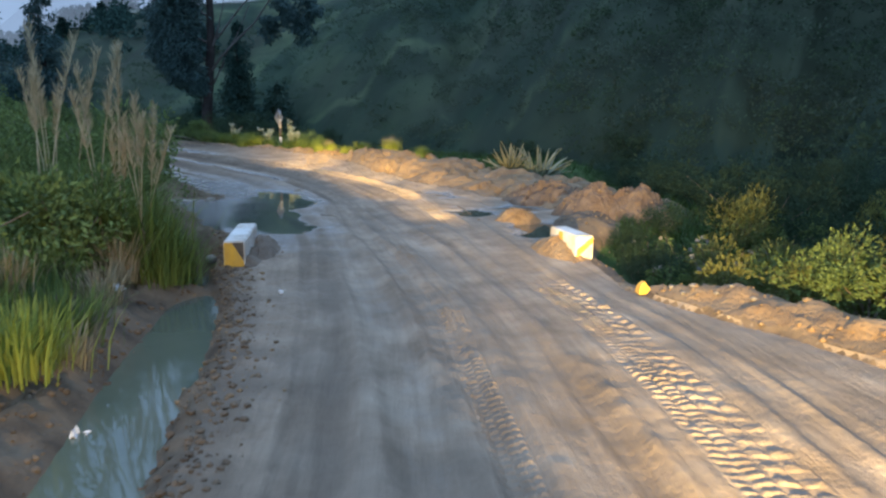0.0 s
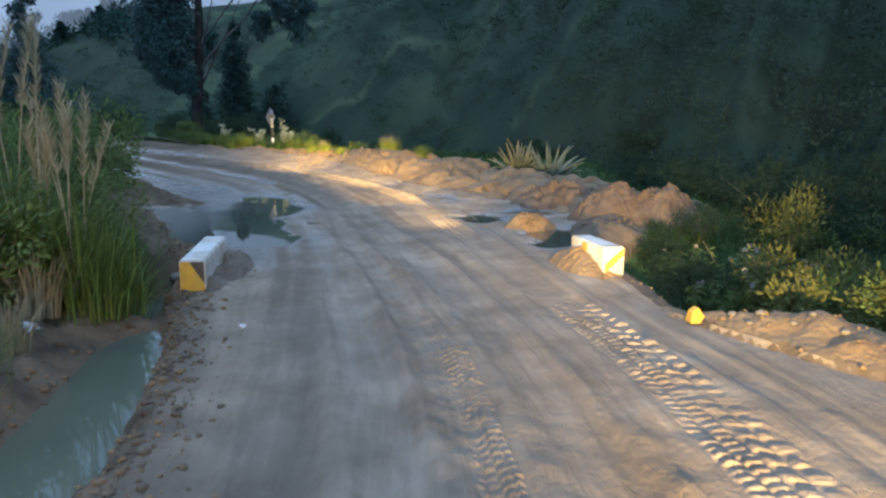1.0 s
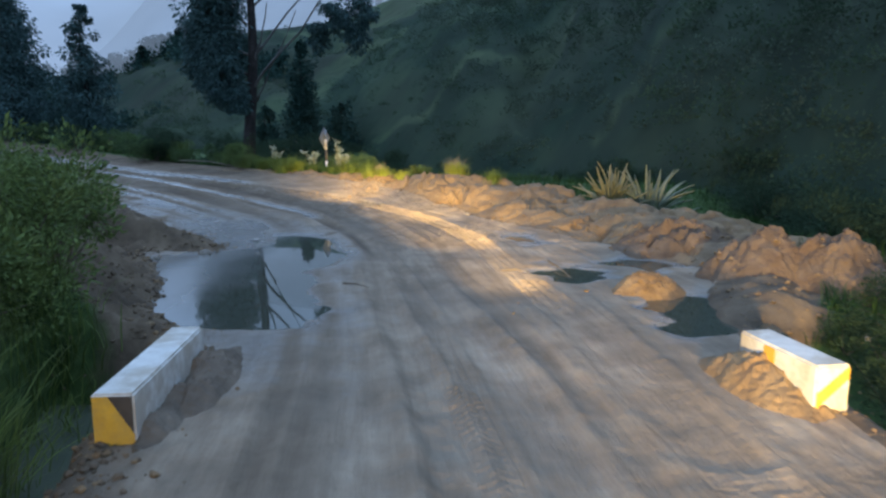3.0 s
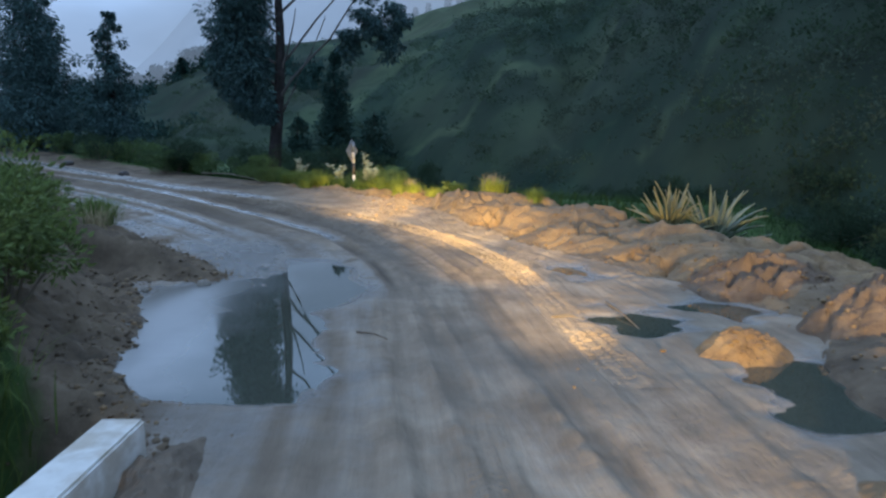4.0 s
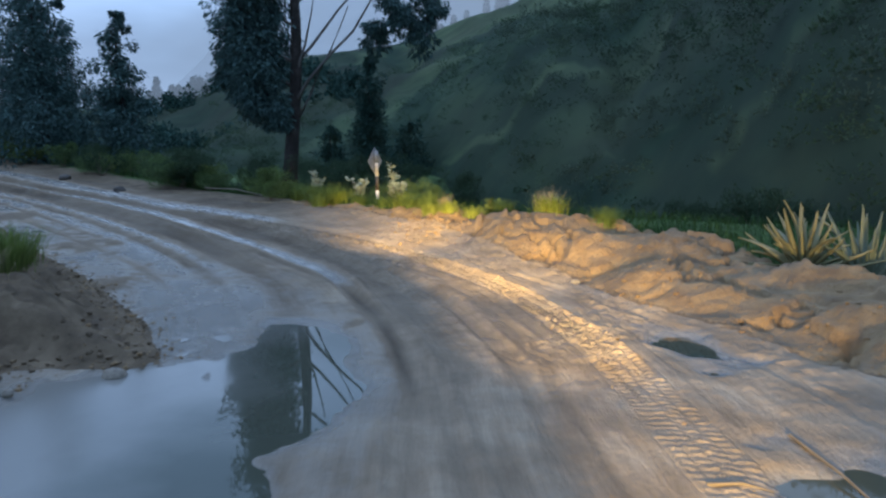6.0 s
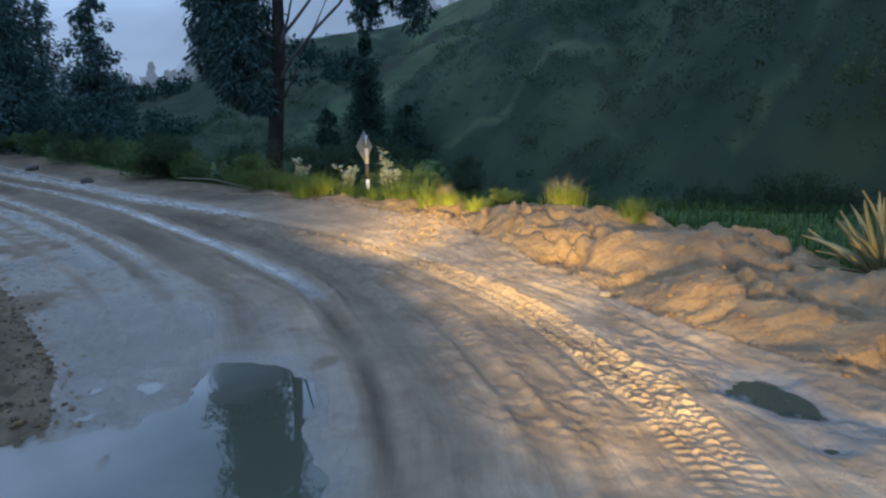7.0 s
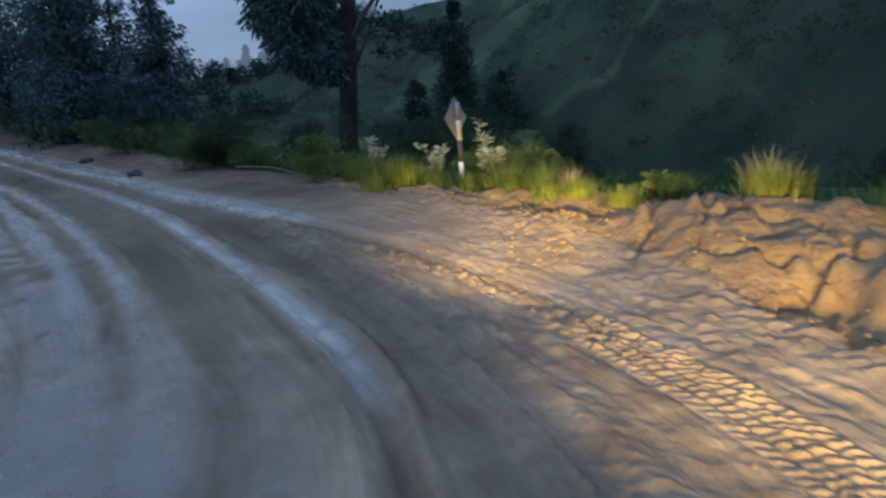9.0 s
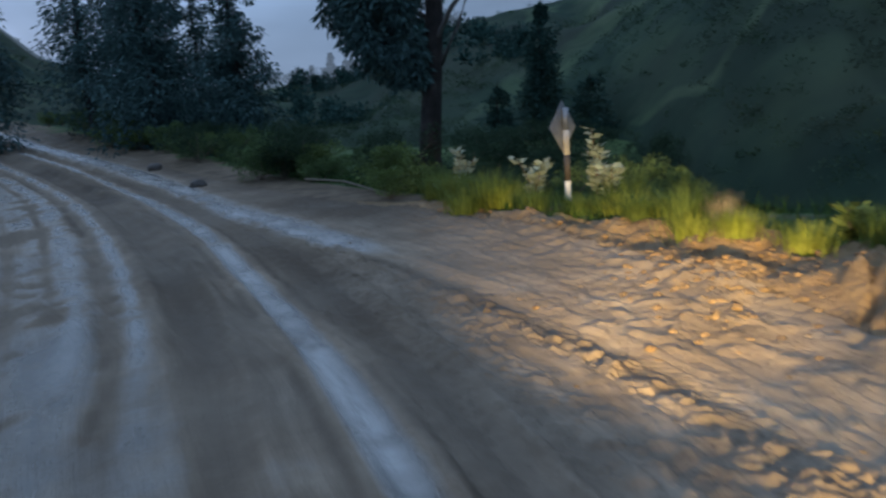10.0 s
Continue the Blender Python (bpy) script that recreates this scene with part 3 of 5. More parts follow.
    # left: a pond in the ditch, then a bank
    pond = (y < 9.6) & (dl > 0)
    pd = -POND.off(x, y)
    ditch = np.where(y < 9.8, smooth(0, 0.35, dl) * smooth(9.6, 8.9, y) * 0.22, 0)
    culvert = smooth(9.0, 9.8, y) * smooth(13.1, 12.3, y)
    past = np.where(y < 9.3, pd, dl)
    bank = smooth(0.0, 1.6, past) * (0.38 + 0.12 * fbm(x * 0.7, y * 0.7, 51)) + smooth(0.8, 6, past) * 0.75 + 0.25 * smooth(0.3, 1.8, past) * smooth(13, 15.5, y) * smooth(27, 22, y) + 0.22 * smooth(0.1, 0.8, past) * fbm(x * 1.5, y * 1.5, 55) + 0.13 * smooth(0, 0.3, past) * fbm(x * 5, y * 5, 58) + 0.05 * smooth(0, 0.3, past) * smooth(0, 0.3, fbm(x * 8, y * 8, 59, 2))
    ditch = np.where(y < 9.3, ditch * (1 - smooth(-0.25, 0.25, pd)), 0)
    left = -ditch + bank * (1 - 0.85 * culvert * smooth(2.6, 1.6, dl)) - 1.05 * culvert * smooth(0.1, 0.5, dl) * smooth(2.0, 1.3, dl)
    z = np.where(dl > 0, z * 0.4 + base * 0.6 + left, z)
    bare = smooth(13.5, 15.5, y) * 1.6 * smooth(34, 26, y)
    green = np.where(dl > 0, smooth(0.3 + bare, 1.35 + bare, past) * 0.95, green)
    # right: bushy slope, culvert, a row of dumped earth, then a meadow
    rows_ = smooth(17.2, 18.6, y) * smooth(34, 30.0, y)
    reach = np.interp(y, [17, 22, 25, 27, 29, 30.5, 32, 40], [2.6, 3.3, 3.9, 3.3, 2.0, 0.9, 0.4, 0.4]) + 0.5 * fbm(x * 0.8, y * 0.8, 281, 2)
    crest = smooth(-0.6, 1.7, dr) * smooth(reach + 0.9, reach - 0.2, dr)
    lumps = 0.85 + 0.35 * fbm(x * 0.7, y * 0.7, 61, 3) + 0.12 * (1 - np.abs(fbm(x * 1.8, y * 1.8, 64, 2)))
    plates = fbm(x * 0.9 + 0.3 * fbm(x * 2, y * 2, 63), y * 0.9, 66, 3) * 4.5
    frac = plates - np.floor(plates)
    scarp = (np.floor(plates) + smooth(0.72, 1.0, frac)) / 4.5
    berm = rows_ * crest * 0.4 * lumps + rows_ * smooth(-0.3, 0.6, dr) * smooth(reach + 0.9, reach - 0.2, dr) * (0.38 * scarp + 0.02 * fbm(x * 6, y * 6, 69, 3) + 0.03 * smooth(0.05, 0.25, fbm(x * 6.5, y * 6.5, 247, 3)) * smooth(-0.1, 0.2, fbm(x * 0.8, y * 0.8, 248, 2)) - 0.2 * smooth(0.07, 0.015, np.abs(fbm(x * 0.9 + y * 0.45, y * 0.6 - x * 0.3, 259, 3))))
    spill = smooth(25.0, 27.0, y) * smooth(33, 31, y) * smooth(-1.3, 0.1, RIGHT.off(x, y) + 0.3 * fbm(x * 1.1, y * 1.1, 271, 2)) * smooth(2.2, 1.0, dr)
    spill = spill * (0.07 + 0.012 * fbm(x * 2.2, y * 2.2, 273, 2) + 0.03 * smooth(0, 0.25, fbm(x * 8, y * 8, 275, 2)))
    berm = berm + spill + 0.14 * np.exp(-((x + 4.7) / 0.5) ** 2 - ((y - 28.6) / 0.75) ** 2)
    z = z + berm * (dr <= 0)
    gap = smooth(8.6, 9.8, y) * smooth(14.6, 13.4, y)
    near = smooth(17.5, 16.0, y)
    shoulder = near * ((0.22 + 0.12 * fbm(x * 1.2, y * 1.2, 72)) * np.exp(-((dr - 0.6) / 0.5) ** 2) + 0.11 * smooth(0, 0.3, dr) * fbm(x * 4, y * 4, 71)) * (1 - gap)
    slope = -near * (0.35 * smooth(1.0, 3.5, dr) + 0.7 * gap * smooth(0.15, 0.7, dr)) - (0.35 * smooth(2.0, 6.0, dr) + 0.2 * smooth(2.6, 6.0, dr) * smooth(17, 20, y)) * smooth(31, 25, y) - np.minimum(0.22 * np.maximum(dr - 7, 0), 5.0)
    far_drop = -smooth(31, 35, y) * 0.2 * smooth(0.8, 3, dr)
    far_drop = far_drop - (0.75 * smooth(3, 10, dr) * np.minimum(base, 1.3) * smooth(36, 30, y) + 0.95 * smooth(1.5, 6, dr) * base * smooth(30, 36, y)) * smooth(82, 62, y)
    z = np.where(dr > 0, base + (z - base) * smooth(0.4, 0, dr) + berm + shoulder + slope + far_drop + 0.06 * smooth(1.5, 4, dr) * fbm(x * 0.8, y * 0.8, 77), z)
    green = np.where(dr > 0, np.maximum(smooth(reach - 0.2, reach + 0.4, dr) * rows_, (1 - rows_) * smooth(1.1 - 0.8 * gap, 1.7 - 0.8 * gap, dr)), green)
    wet = np.where((dr > 0.2) | (dl > 0.1), 0, wet)
    kind = np.where((dr <= 0) & (dl <= 0), 1, 0)
    kind = np.where((dr > 0) & (dr < reach + 0.4) & (y > 17.2) & (y < 33), 2, kind)
    kind = np.where((dr > 0) & (dr < 1.35) & (y < 9.6), 2, kind)
    # far off the ground lies under the hillsides
    away = np.hypot(x + 5, y - 20)
    z = np.where(away > 70, z * smooth(110, 70, away) - 0.02 * np.maximum(away - 70, 0), z)
    return z, wet, green, kind, dark


def height(x, y):
    return float(land(np.array([x]), np.array([y]))[0][0])


def grow(start, step, count, ratio):
    out, d = [], step
    for _ in range(count):
        d *= ratio
        start += d
        out.append(start)
    return out


def axis(a, b, step, count, ratio):
    mid = np.arange(a, b, step)
    up = grow(mid[-1], step, count, ratio)
    down = [2 * a - v for v in grow(a, step, count, ratio)]
    return np.array(down[::-1] + list(mid) + up)


gx, gy = axis(-13.0, 5.5, 0.06, 70, 1.13), axis(3.0, 33.0, 0.06, 70, 1.13)
GX, GY = np.meshgrid(gx, gy, indexing="ij")
ry = np.concatenate([np.arange(-14, 2.4, 0.4), np.arange(2.4, 33, 0.04), np.arange(33, 46, 0.055), 46 + np.cumsum(0.06 * 1.06 ** np.arange(60))])
share = np.linspace(0, 1, 240)
RY, SH = np.meshgrid(ry, share, indexing="ij")
RX = LEFT.at(RY) * (1 - SH) + RIGHT.at(RY) * SH


def survey(x, y):
    z, wet, green, kind, dark = (a.reshape(x.shape) for a in land(x.ravel(), y.ravel()))
    n0, n1 = x.shape
    ids = np.arange(n0 * n1).reshape(n0, n1)
    q = np.stack([ids[:-1, :-1], ids[1:, :-1], ids[1:, 1:], ids[:-1, 1:]], -1).reshape(-1, 4)
    return z, wet, green, kind, dark, q


def sheet(name, xs, ys, z, fields, faces, mat, flip=False):
    used, back = np.unique(faces, return_inverse=True)
    s_ = Soup()
    f = back.reshape(-1, 4)
    s_.add(np.stack([xs, ys, z], -1).reshape(-1, 3)[used], f[:, ::-1] if flip else f)
    ob = soup_object(name, s_, mat, smooth=True)
    for key, val in fields.items():
        ob.data.attributes.new(key, "FLOAT", "POINT").data.foreach_set("value", val.ravel()[used].astype(np.float32))
    px, py = xs.ravel()[used], ys.ravel()[used]
    tr = np.stack([TREAD.off(px, py), TREAD.run(py), 0 * px], 1)
    ob.data.attributes.new("track", "FLOAT_VECTOR", "POINT").data.foreach_set("vector", tr.ravel().astype(np.float32))
    return ob


gz, gwet, ggreen, gkind, gdark, gq = survey(GX, GY)
inside = np.minimum(-RIGHT.off(GX, GY), LEFT.off(GX, GY))
gz = gz - 0.05 * smooth(0.0, 0.15, inside)
qk = gkind[:-1, :-1].ravel()
deep_in = (np.minimum(inside[:-1, :-1], inside[1:, 1:]) > 0.3).ravel()
grown = {"green": ggreen}
tagged(sheet("ground", GX, GY, gz, grown, gq[(qk != 2) & ~deep_in], SOIL), "brown soil verge and green meadow beside the road", "ground", kind="structure")
tagged(sheet("earth_berm", GX, GY, gz, grown, gq[qk == 2], BERM), "long low windrow of dumped tan earth along the road", "earth berm", kind="structure")
rz_, rwet, rgreen, _, rdark, rq = survey(RX, RY)
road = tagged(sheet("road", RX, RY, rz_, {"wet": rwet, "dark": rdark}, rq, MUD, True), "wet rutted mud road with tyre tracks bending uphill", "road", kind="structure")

# prints of lugged tyres, pressed along the road
def tyre_print(line, y0, y1, half, period, tall, seed, label, coarse=1.0):
    tv = np.arange(y0, y1, period / 11)
    tu = np.linspace(-half * 1.25, half * 1.25, 41)
    v, u = np.meshgrid(tv, tu, indexing="ij")
    x = line.at(v) + u / np.interp(v, line.y, line.c)
    z, damp, _, _, churn = (q_.reshape(x.shape) for q_ in land(x.ravel(), v.ravel()))
    a = np.abs(u) / half
    row = np.where(u < 0, 0.0, 0.5)
    pitch_ = np.where(u < 0, period, period * coarse)
    wave = np.sin(((line.run(v) + 0.14 * period * fbm(x * 2.4, v * 2.4, seed, 3) + a * period * 0.5) / pitch_ + row) * 2 * math.pi)
    bar = smooth(-0.15, 0.55, wave) * smooth(0.0, 0.13, a) * (1 - smooth(0.82, 1.02, a + 0.14 * fbm(x * 8, v * 8, seed + 1, 2)))
    bar = bar * (1 - 0.85 * np.exp(-((a - 0.52 + 0.05 * fbm(v * 6, u * 0, seed + 15, 2)) / 0.07) ** 2))
    block = smooth(-0.25, 0.1, fbm(u * 11, v * 2.2, seed + 8, 2) + 0.5 * fbm(x * 4, v * 4, seed + 9, 2))
    bar = bar * (0.8 + 0.2 * block) * smooth(y0, y0 + 1.0, v) * smooth(y1, y1 - 1.5, v) + 0.2 * smooth(0.05, 0.35, fbm(x * 9, v * 9, seed + 11, 2)) * (1 - smooth(0.7, 1.0, a))
    worn = (0.3 + 0.7 * smooth(-0.35, 0.15, fbm(x * 0.6, v * 0.6, seed + 2, 3))) * (0.6 + 0.8 * vnoise(x * 9, v * 9, seed + 3))
    z = z + 0.006 + tall * bar * worn + 0.2 * tall * fbm(x * 14, v * 14, seed + 4, 2) - (tall + 0.012) * smooth(1.0, 1.25, a)
    ids = np.arange(x.size).reshape(x.shape)
    q = np.stack([ids[:-1, :-1], ids[1:, :-1], ids[1:, 1:], ids[:-1, 1:]], -1).reshape(-1, 4)
    ob = sheet("tyre_track", x, v, z, {"wet": damp, "dark": churn * 0.8}, q, MUD, True)
    ob.parent = road
    tagged(ob, label)


tyre_print(TREAD, 2.6, 10.2, 0.29, 0.1, 0.032, 301, "deep lugged tyre print in firm mud", 2.0)
tyre_print(TREAD, 14.2, 27.0, 0.27, 0.11, 0.03, 302, "deep lugged tyre print in crumbling mud")
tyre_print(RUTS[2][0], 2.6, 13.0, 0.13, 0.1, 0.016, 321, "narrow lugged tyre print in firm mud")
tyre_print(RUTS[4][0], 21.0, 29.0, 0.36, 0.19, 0.017, 331, "lugged tyre print in churned mud")


def polygon_water(pts, z, label, mat=WATER):
    s_ = Soup()
    s_.add([(x, y, z) for x, y in pts], [tuple(range(len(pts)))])
    return tagged(soup_object("puddle", s_, mat), label, "puddle", kind="structure")


polygon_water([(-5.6, 14.6), (-4.9, 13.8), (-4.25, 13.25), (-3.7, 13.05), (-2.2, 13.0), (-2.45, 16.3), (-2.75, 17.2), (-3.75, 19.6), (-4.6, 21.6), (-7.4, 25.4), (-10.6, 25.4), (-6.0, 18.9), (-8.2, 18.4)], -0.055, "large muddy brown puddle mirroring sky and trees")
polygon_water([(-0.4, 15.6), (3.0, 15.6), (3.4, 19.2), (0.3, 19.2)], -0.045, "shallow murky puddle beside dumped earth")
polygon_water([(-5.4, 9.7), (-3.4, 9.7), (-3.7, 12.9), (-5.6, 12.9)], -0.72, "dark water at the bottom of the culvert mouth", DITCH)
# pool set where the parapet's shadow falls; its dark patch stands for both
polygon_water([(1.0, 13.0), (2.8, 13.0), (2.8, 15.55), (1.0, 15.55)], -0.05, "dark shallow puddle, also standing for the shadow behind the culvert parapet")
polygon_water([(-1.2, 19.3), (0.6, 19.3), (0.2, 21.8), (-1.4, 21.8)], -0.03, "small murky puddle beside dumped earth")
polygon_water([(-3.0, -8), (-1.2, -8), (-1.4, 3), (-2.2, 9.0), (-3.5, 9.0), (-3.6, 6)], -0.13, "still greenish water standing in the roadside ditch", DITCH)


# ---- hillsides ----
AZ = [-110, -75, -62, -56, -52, -45, -38, -33, -30, -27, -24, -20, -16, -13, -9.5, -2, 5, 15, 30, 60, 110]
EL = [13, 13, 12, 9.5, 6, 4, 3.7, 3.9, 4.9, 6.3, 7.4, 8.0, 8.5, 9.0, 10.2, 11.8, 13.5, 17, 20, 22, 22]


def hillside(name, az0, az1, r0, r1, el, mat, label, na, nr, rough_, seed, veil=0):
    a = np.radians(np.linspace(az0, az1, na))
    u = np.linspace(0, 1, nr)
    A, U = np.meshgrid(a, u, indexing="ij")
    start = np.interp(np.degrees(A), r0[0], r0[1])
    R = start + (r1 - start) * U**1.5
    x, y = R * np.sin(A), 8 + R * np.cos(A)
    e = np.interp(np.degrees(A), el[0], el[1])
    top = r1 * np.tan(np.radians(e))
    gully = 1 - np.abs(fbm(np.degrees(A) * 0.12 + U * 1.6, U * 2.0, seed, 4))
    z = -2.5 + (top + 3.0) * (U**1.25) * (1 + rough_ * (gully - 0.75) * (1 - U) * 2) + rough_ * 14 * U * (1 - U) * fbm(x * 0.02, y * 0.02, seed + 5)
    spur = 1 - np.abs(fbm(np.degrees(A) * 0.085 - U * 3.2, U * 0.9 + np.degrees(A) * 0.01, seed + 21, 3))
    z = z + rough_ * 44 * U * (1 - U) ** 2 * (smooth(0.5, 1.0, spur) - 0.4)
    z = np.where((U >= 0.999) & (r1 < 900), z - 25, z)
    s_ = Soup()
    ids_ = np.arange(na * nr).reshape(na, nr)
    s_.add(np.stack([x, y, z], -1).reshape(-1, 3), np.stack([ids_[:-1, :-1], ids_[1:, :-1], ids_[1:, 1:], ids_[:-1, 1:]], -1).reshape(-1, 4))
    ob = soup_object(name, s_, mat, smooth=True)
    slant = np.degrees(A) * 0.12 - U * 4.0
    g = smooth(-0.18, 0.35, fbm(slant * 1.6, U * 1.2 + np.degrees(A) * 0.02, seed + 9)) * smooth(0.04, 0.2, U) * 0.7
    g = np.maximum(g, 0.9 * smooth(0.86, 1.0, spur) * smooth(0.1, 0.3, U) * (0.6 + 0.5 * fbm(np.degrees(A) * 0.4, U * 9, seed + 25, 3)))
    g = g * (0.75 + 0.25 * smooth(0.35, 0.7, U))
    # grassy crests and slanting spurs between the thickets
    a_ = np.degrees(A)
    for line, wide, amount in ((([-14, -10.6, -4.3, 1, 5.1, 9], [0.06, 0.10, 0.17, 0.20, 0.25, 0.33]), 0.012, 0.75), (([-17, -9, -4], [0.32, 0.345, 0.40]), 0.022, 0.65), (([4, 12, 20, 26], [0.04, 0.12, 0.2, 0.3]), 0.014, 0.55), (([-3, 5, 12, 18], [0.09, 0.13, 0.24, 0.36]), 0.010, 0.5)):
        o = (U - np.interp(a_, *line) + 0.02 * fbm(a_ * 0.5, U * 6, seed + 31, 3)) / wide
        g = np.maximum(g, amount * np.exp(-(o ** 2)) * smooth(line[0][0], line[0][0] + 3, a_) * smooth(line[0][-1], line[0][-1] - 3, a_) * (0.55 + 0.6 * vnoise(a_ * 1.3, U * 30, seed + 33)))
    crest = U - np.interp(a_, [-24, -15, -9, -2.7, 4.9, 14], [0.5, 0.42, 0.49, 0.46, 0.32, 0.45]) + 0.03 * fbm(a_ * 0.45, U * 4, seed + 35, 3)
    g = g * (1 - 0.9 * np.exp(-((crest + 0.05) / 0.04) ** 2))
    g = np.maximum(g, 0.8 * smooth(-0.01, 0.03, crest) * smooth(-19, -12, a_) * smooth(16, 8, a_) * (0.6 + 0.5 * vnoise(a_ * 0.9, U * 12, seed + 37)))
    g = np.maximum(g, 0.28 * smooth(0.62, 0.85, U) * smooth(-0.3, 0.2, fbm(np.degrees(A) * 0.3, U * 6, seed + 13)))
    ob.data.attributes.new("green", "FLOAT", "POINT").data.foreach_set("value", g.ravel().astype(np.float32))
    return tagged(ob, label, "hillside", kind="structure"), x, y, z, g


_, hx, hy, hz, hg = hillside("hillside", -110, 110, ([-110, -25, -14, -8, 0, 5, 14, 30, 110], [80, 80, 78, 55, 40, 32, 22, 15, 13]), 380, (AZ, EL), HILL, "dark green scrub-covered hillside across the valley", 440, 90, 0.5, 101)
hillside("backdrop", -75, 60, ([-75, 60], [500, 500]), 1000, ([-75, -60, -48, -40, -33, -30, -26, -20, -8, 60], [4, 6, 6, 4, 4, 6.8, 11.5, 13, 15, 22]), FOG_HILL, "far mountain with haze and low cloud painted into its pale colour", 200, 40, 0.4, 131)


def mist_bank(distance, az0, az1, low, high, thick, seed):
    """A thin see-through sheet that glows as mist over the ridge, denser above the crest and torn along its lower edge.
    """
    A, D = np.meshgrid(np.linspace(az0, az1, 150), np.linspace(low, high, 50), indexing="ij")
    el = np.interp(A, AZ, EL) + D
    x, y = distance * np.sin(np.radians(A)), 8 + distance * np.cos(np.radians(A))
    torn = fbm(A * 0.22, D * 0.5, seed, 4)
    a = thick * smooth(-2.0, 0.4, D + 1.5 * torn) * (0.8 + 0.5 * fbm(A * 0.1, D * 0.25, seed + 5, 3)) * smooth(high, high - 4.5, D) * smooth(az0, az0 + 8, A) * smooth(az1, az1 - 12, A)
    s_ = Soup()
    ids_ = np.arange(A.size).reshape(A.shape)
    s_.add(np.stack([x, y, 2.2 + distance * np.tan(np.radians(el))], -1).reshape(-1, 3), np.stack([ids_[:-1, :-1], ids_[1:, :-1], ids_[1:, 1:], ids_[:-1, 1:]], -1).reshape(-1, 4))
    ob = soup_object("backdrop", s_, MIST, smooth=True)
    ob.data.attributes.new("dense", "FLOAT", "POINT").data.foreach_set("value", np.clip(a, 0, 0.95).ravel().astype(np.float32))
    return tagged(ob, "thin self-glowing sheet for the grey mist over the far ridge", "mist", kind="structure")


# the mist's brightness is emitted by the sheet, not received from the sky
MIST = bpy.data.materials.new("glowing_mist")
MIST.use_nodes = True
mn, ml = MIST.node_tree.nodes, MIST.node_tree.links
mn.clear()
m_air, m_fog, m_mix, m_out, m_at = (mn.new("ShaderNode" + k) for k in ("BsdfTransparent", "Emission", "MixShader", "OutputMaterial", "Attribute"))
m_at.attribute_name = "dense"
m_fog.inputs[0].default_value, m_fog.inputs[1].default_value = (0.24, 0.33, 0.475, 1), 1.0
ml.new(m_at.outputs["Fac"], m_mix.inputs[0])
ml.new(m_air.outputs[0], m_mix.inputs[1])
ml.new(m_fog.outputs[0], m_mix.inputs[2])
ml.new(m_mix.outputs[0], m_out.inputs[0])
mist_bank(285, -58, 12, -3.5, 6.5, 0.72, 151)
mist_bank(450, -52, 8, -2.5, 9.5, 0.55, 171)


# ---- roadside structures ----
def kerb_block(length, width, tall, name_label):
    root = tagged(new("culvert_parapet"), name_label, "parapet")
    bm = bmesh.new()
    bmesh.ops.create_cube(bm, size=1)
    bmesh.ops.scale(bm, vec=(width, length, tall), verts=bm.verts)
    bmesh.ops.translate(bm, vec=(0, 0, tall / 2 - 0.35), verts=bm.verts)
    bmesh.ops.bevel(bm, geom=bm.edges[:], offset=0.018, segments=2, affect="EDGES")
    part("body", bm, WHITE, root, "chipped white-painted concrete")
    return root


def plate(name, pts, depth, mat, parent, label=""):
    """A thin painted patch: pts in order, thickened along its normal."""
    bm = bmesh.new()
    vs = [bm.verts.new(p) for p in pts]
    f = bm.faces.new(vs)
    bm.normal_update()
    nrm = f.normal.copy()
    r = bmesh.ops.extrude_face_region(bm, geom=[f])
    bmesh.ops.translate(bm, vec=nrm * depth, verts=[g for g in r["geom"] if isinstance(g, bmesh.types.BMVert)])
    bmesh.ops.recalc_face_normals(bm, faces=bm.faces[:])
    return part(name, bm, mat, parent, label)


left_block = kerb_block(1.78, 0.30, 0.73, "white concrete culvert parapet with yellow and black end")
left_block.matrix_world = pose(-3.16, 11.0, 0.0, 0, 0, 9)
w2, l2 = 0.15, 0.89
plate("yellow_stripe", [(-w2 + 0.01, -l2 - 0.002, 0.36), (w2 * 0.05 - 0.04, -l2 - 0.002, 0.36), (w2 - 0.01, -l2 - 0.002, 0.08), (w2 - 0.01, -l2 - 0.002, -0.02), (-w2 + 0.01, -l2 - 0.002, -0.02)], 0.003, YELLOW, left_block, "faded yellow paint")
plate("black_stripe", [(-0.03, -l2 - 0.003, 0.36), (w2 - 0.015, -l2 - 0.003, 0.36), (w2 - 0.015, -l2 - 0.003, 0.09)], 0.003, BLACK, left_block, "dark paint triangle")
right_block = kerb_block(1.05, 0.30, 0.73, "white concrete culvert parapet with yellow stripes, half buried")
right_block.matrix_world = pose(2.13, 11.72, 0.0, 0, 0, 15)
l3, w3 = 0.525, 0.15
plate("yellow_stripe", [(-w3 + 0.015, -l3 - 0.002, 0.16), (w3 - 0.015, -l3 - 0.002, 0.37), (w3 - 0.015, -l3 - 0.002, 0.26), (-w3 + 0.015, -l3 - 0.002, 0.03)], 0.003, YELLOW, right_block, "bright yellow paint")
plate("yellow_stripe", [(-w3 - 0.002, 0.0, 0.36), (-w3 - 0.002, 0.15, 0.36), (-w3 - 0.002, 0.15, 0.1), (-w3 - 0.002, 0.0, 0.1)], 0.003, YELLOW, right_block)


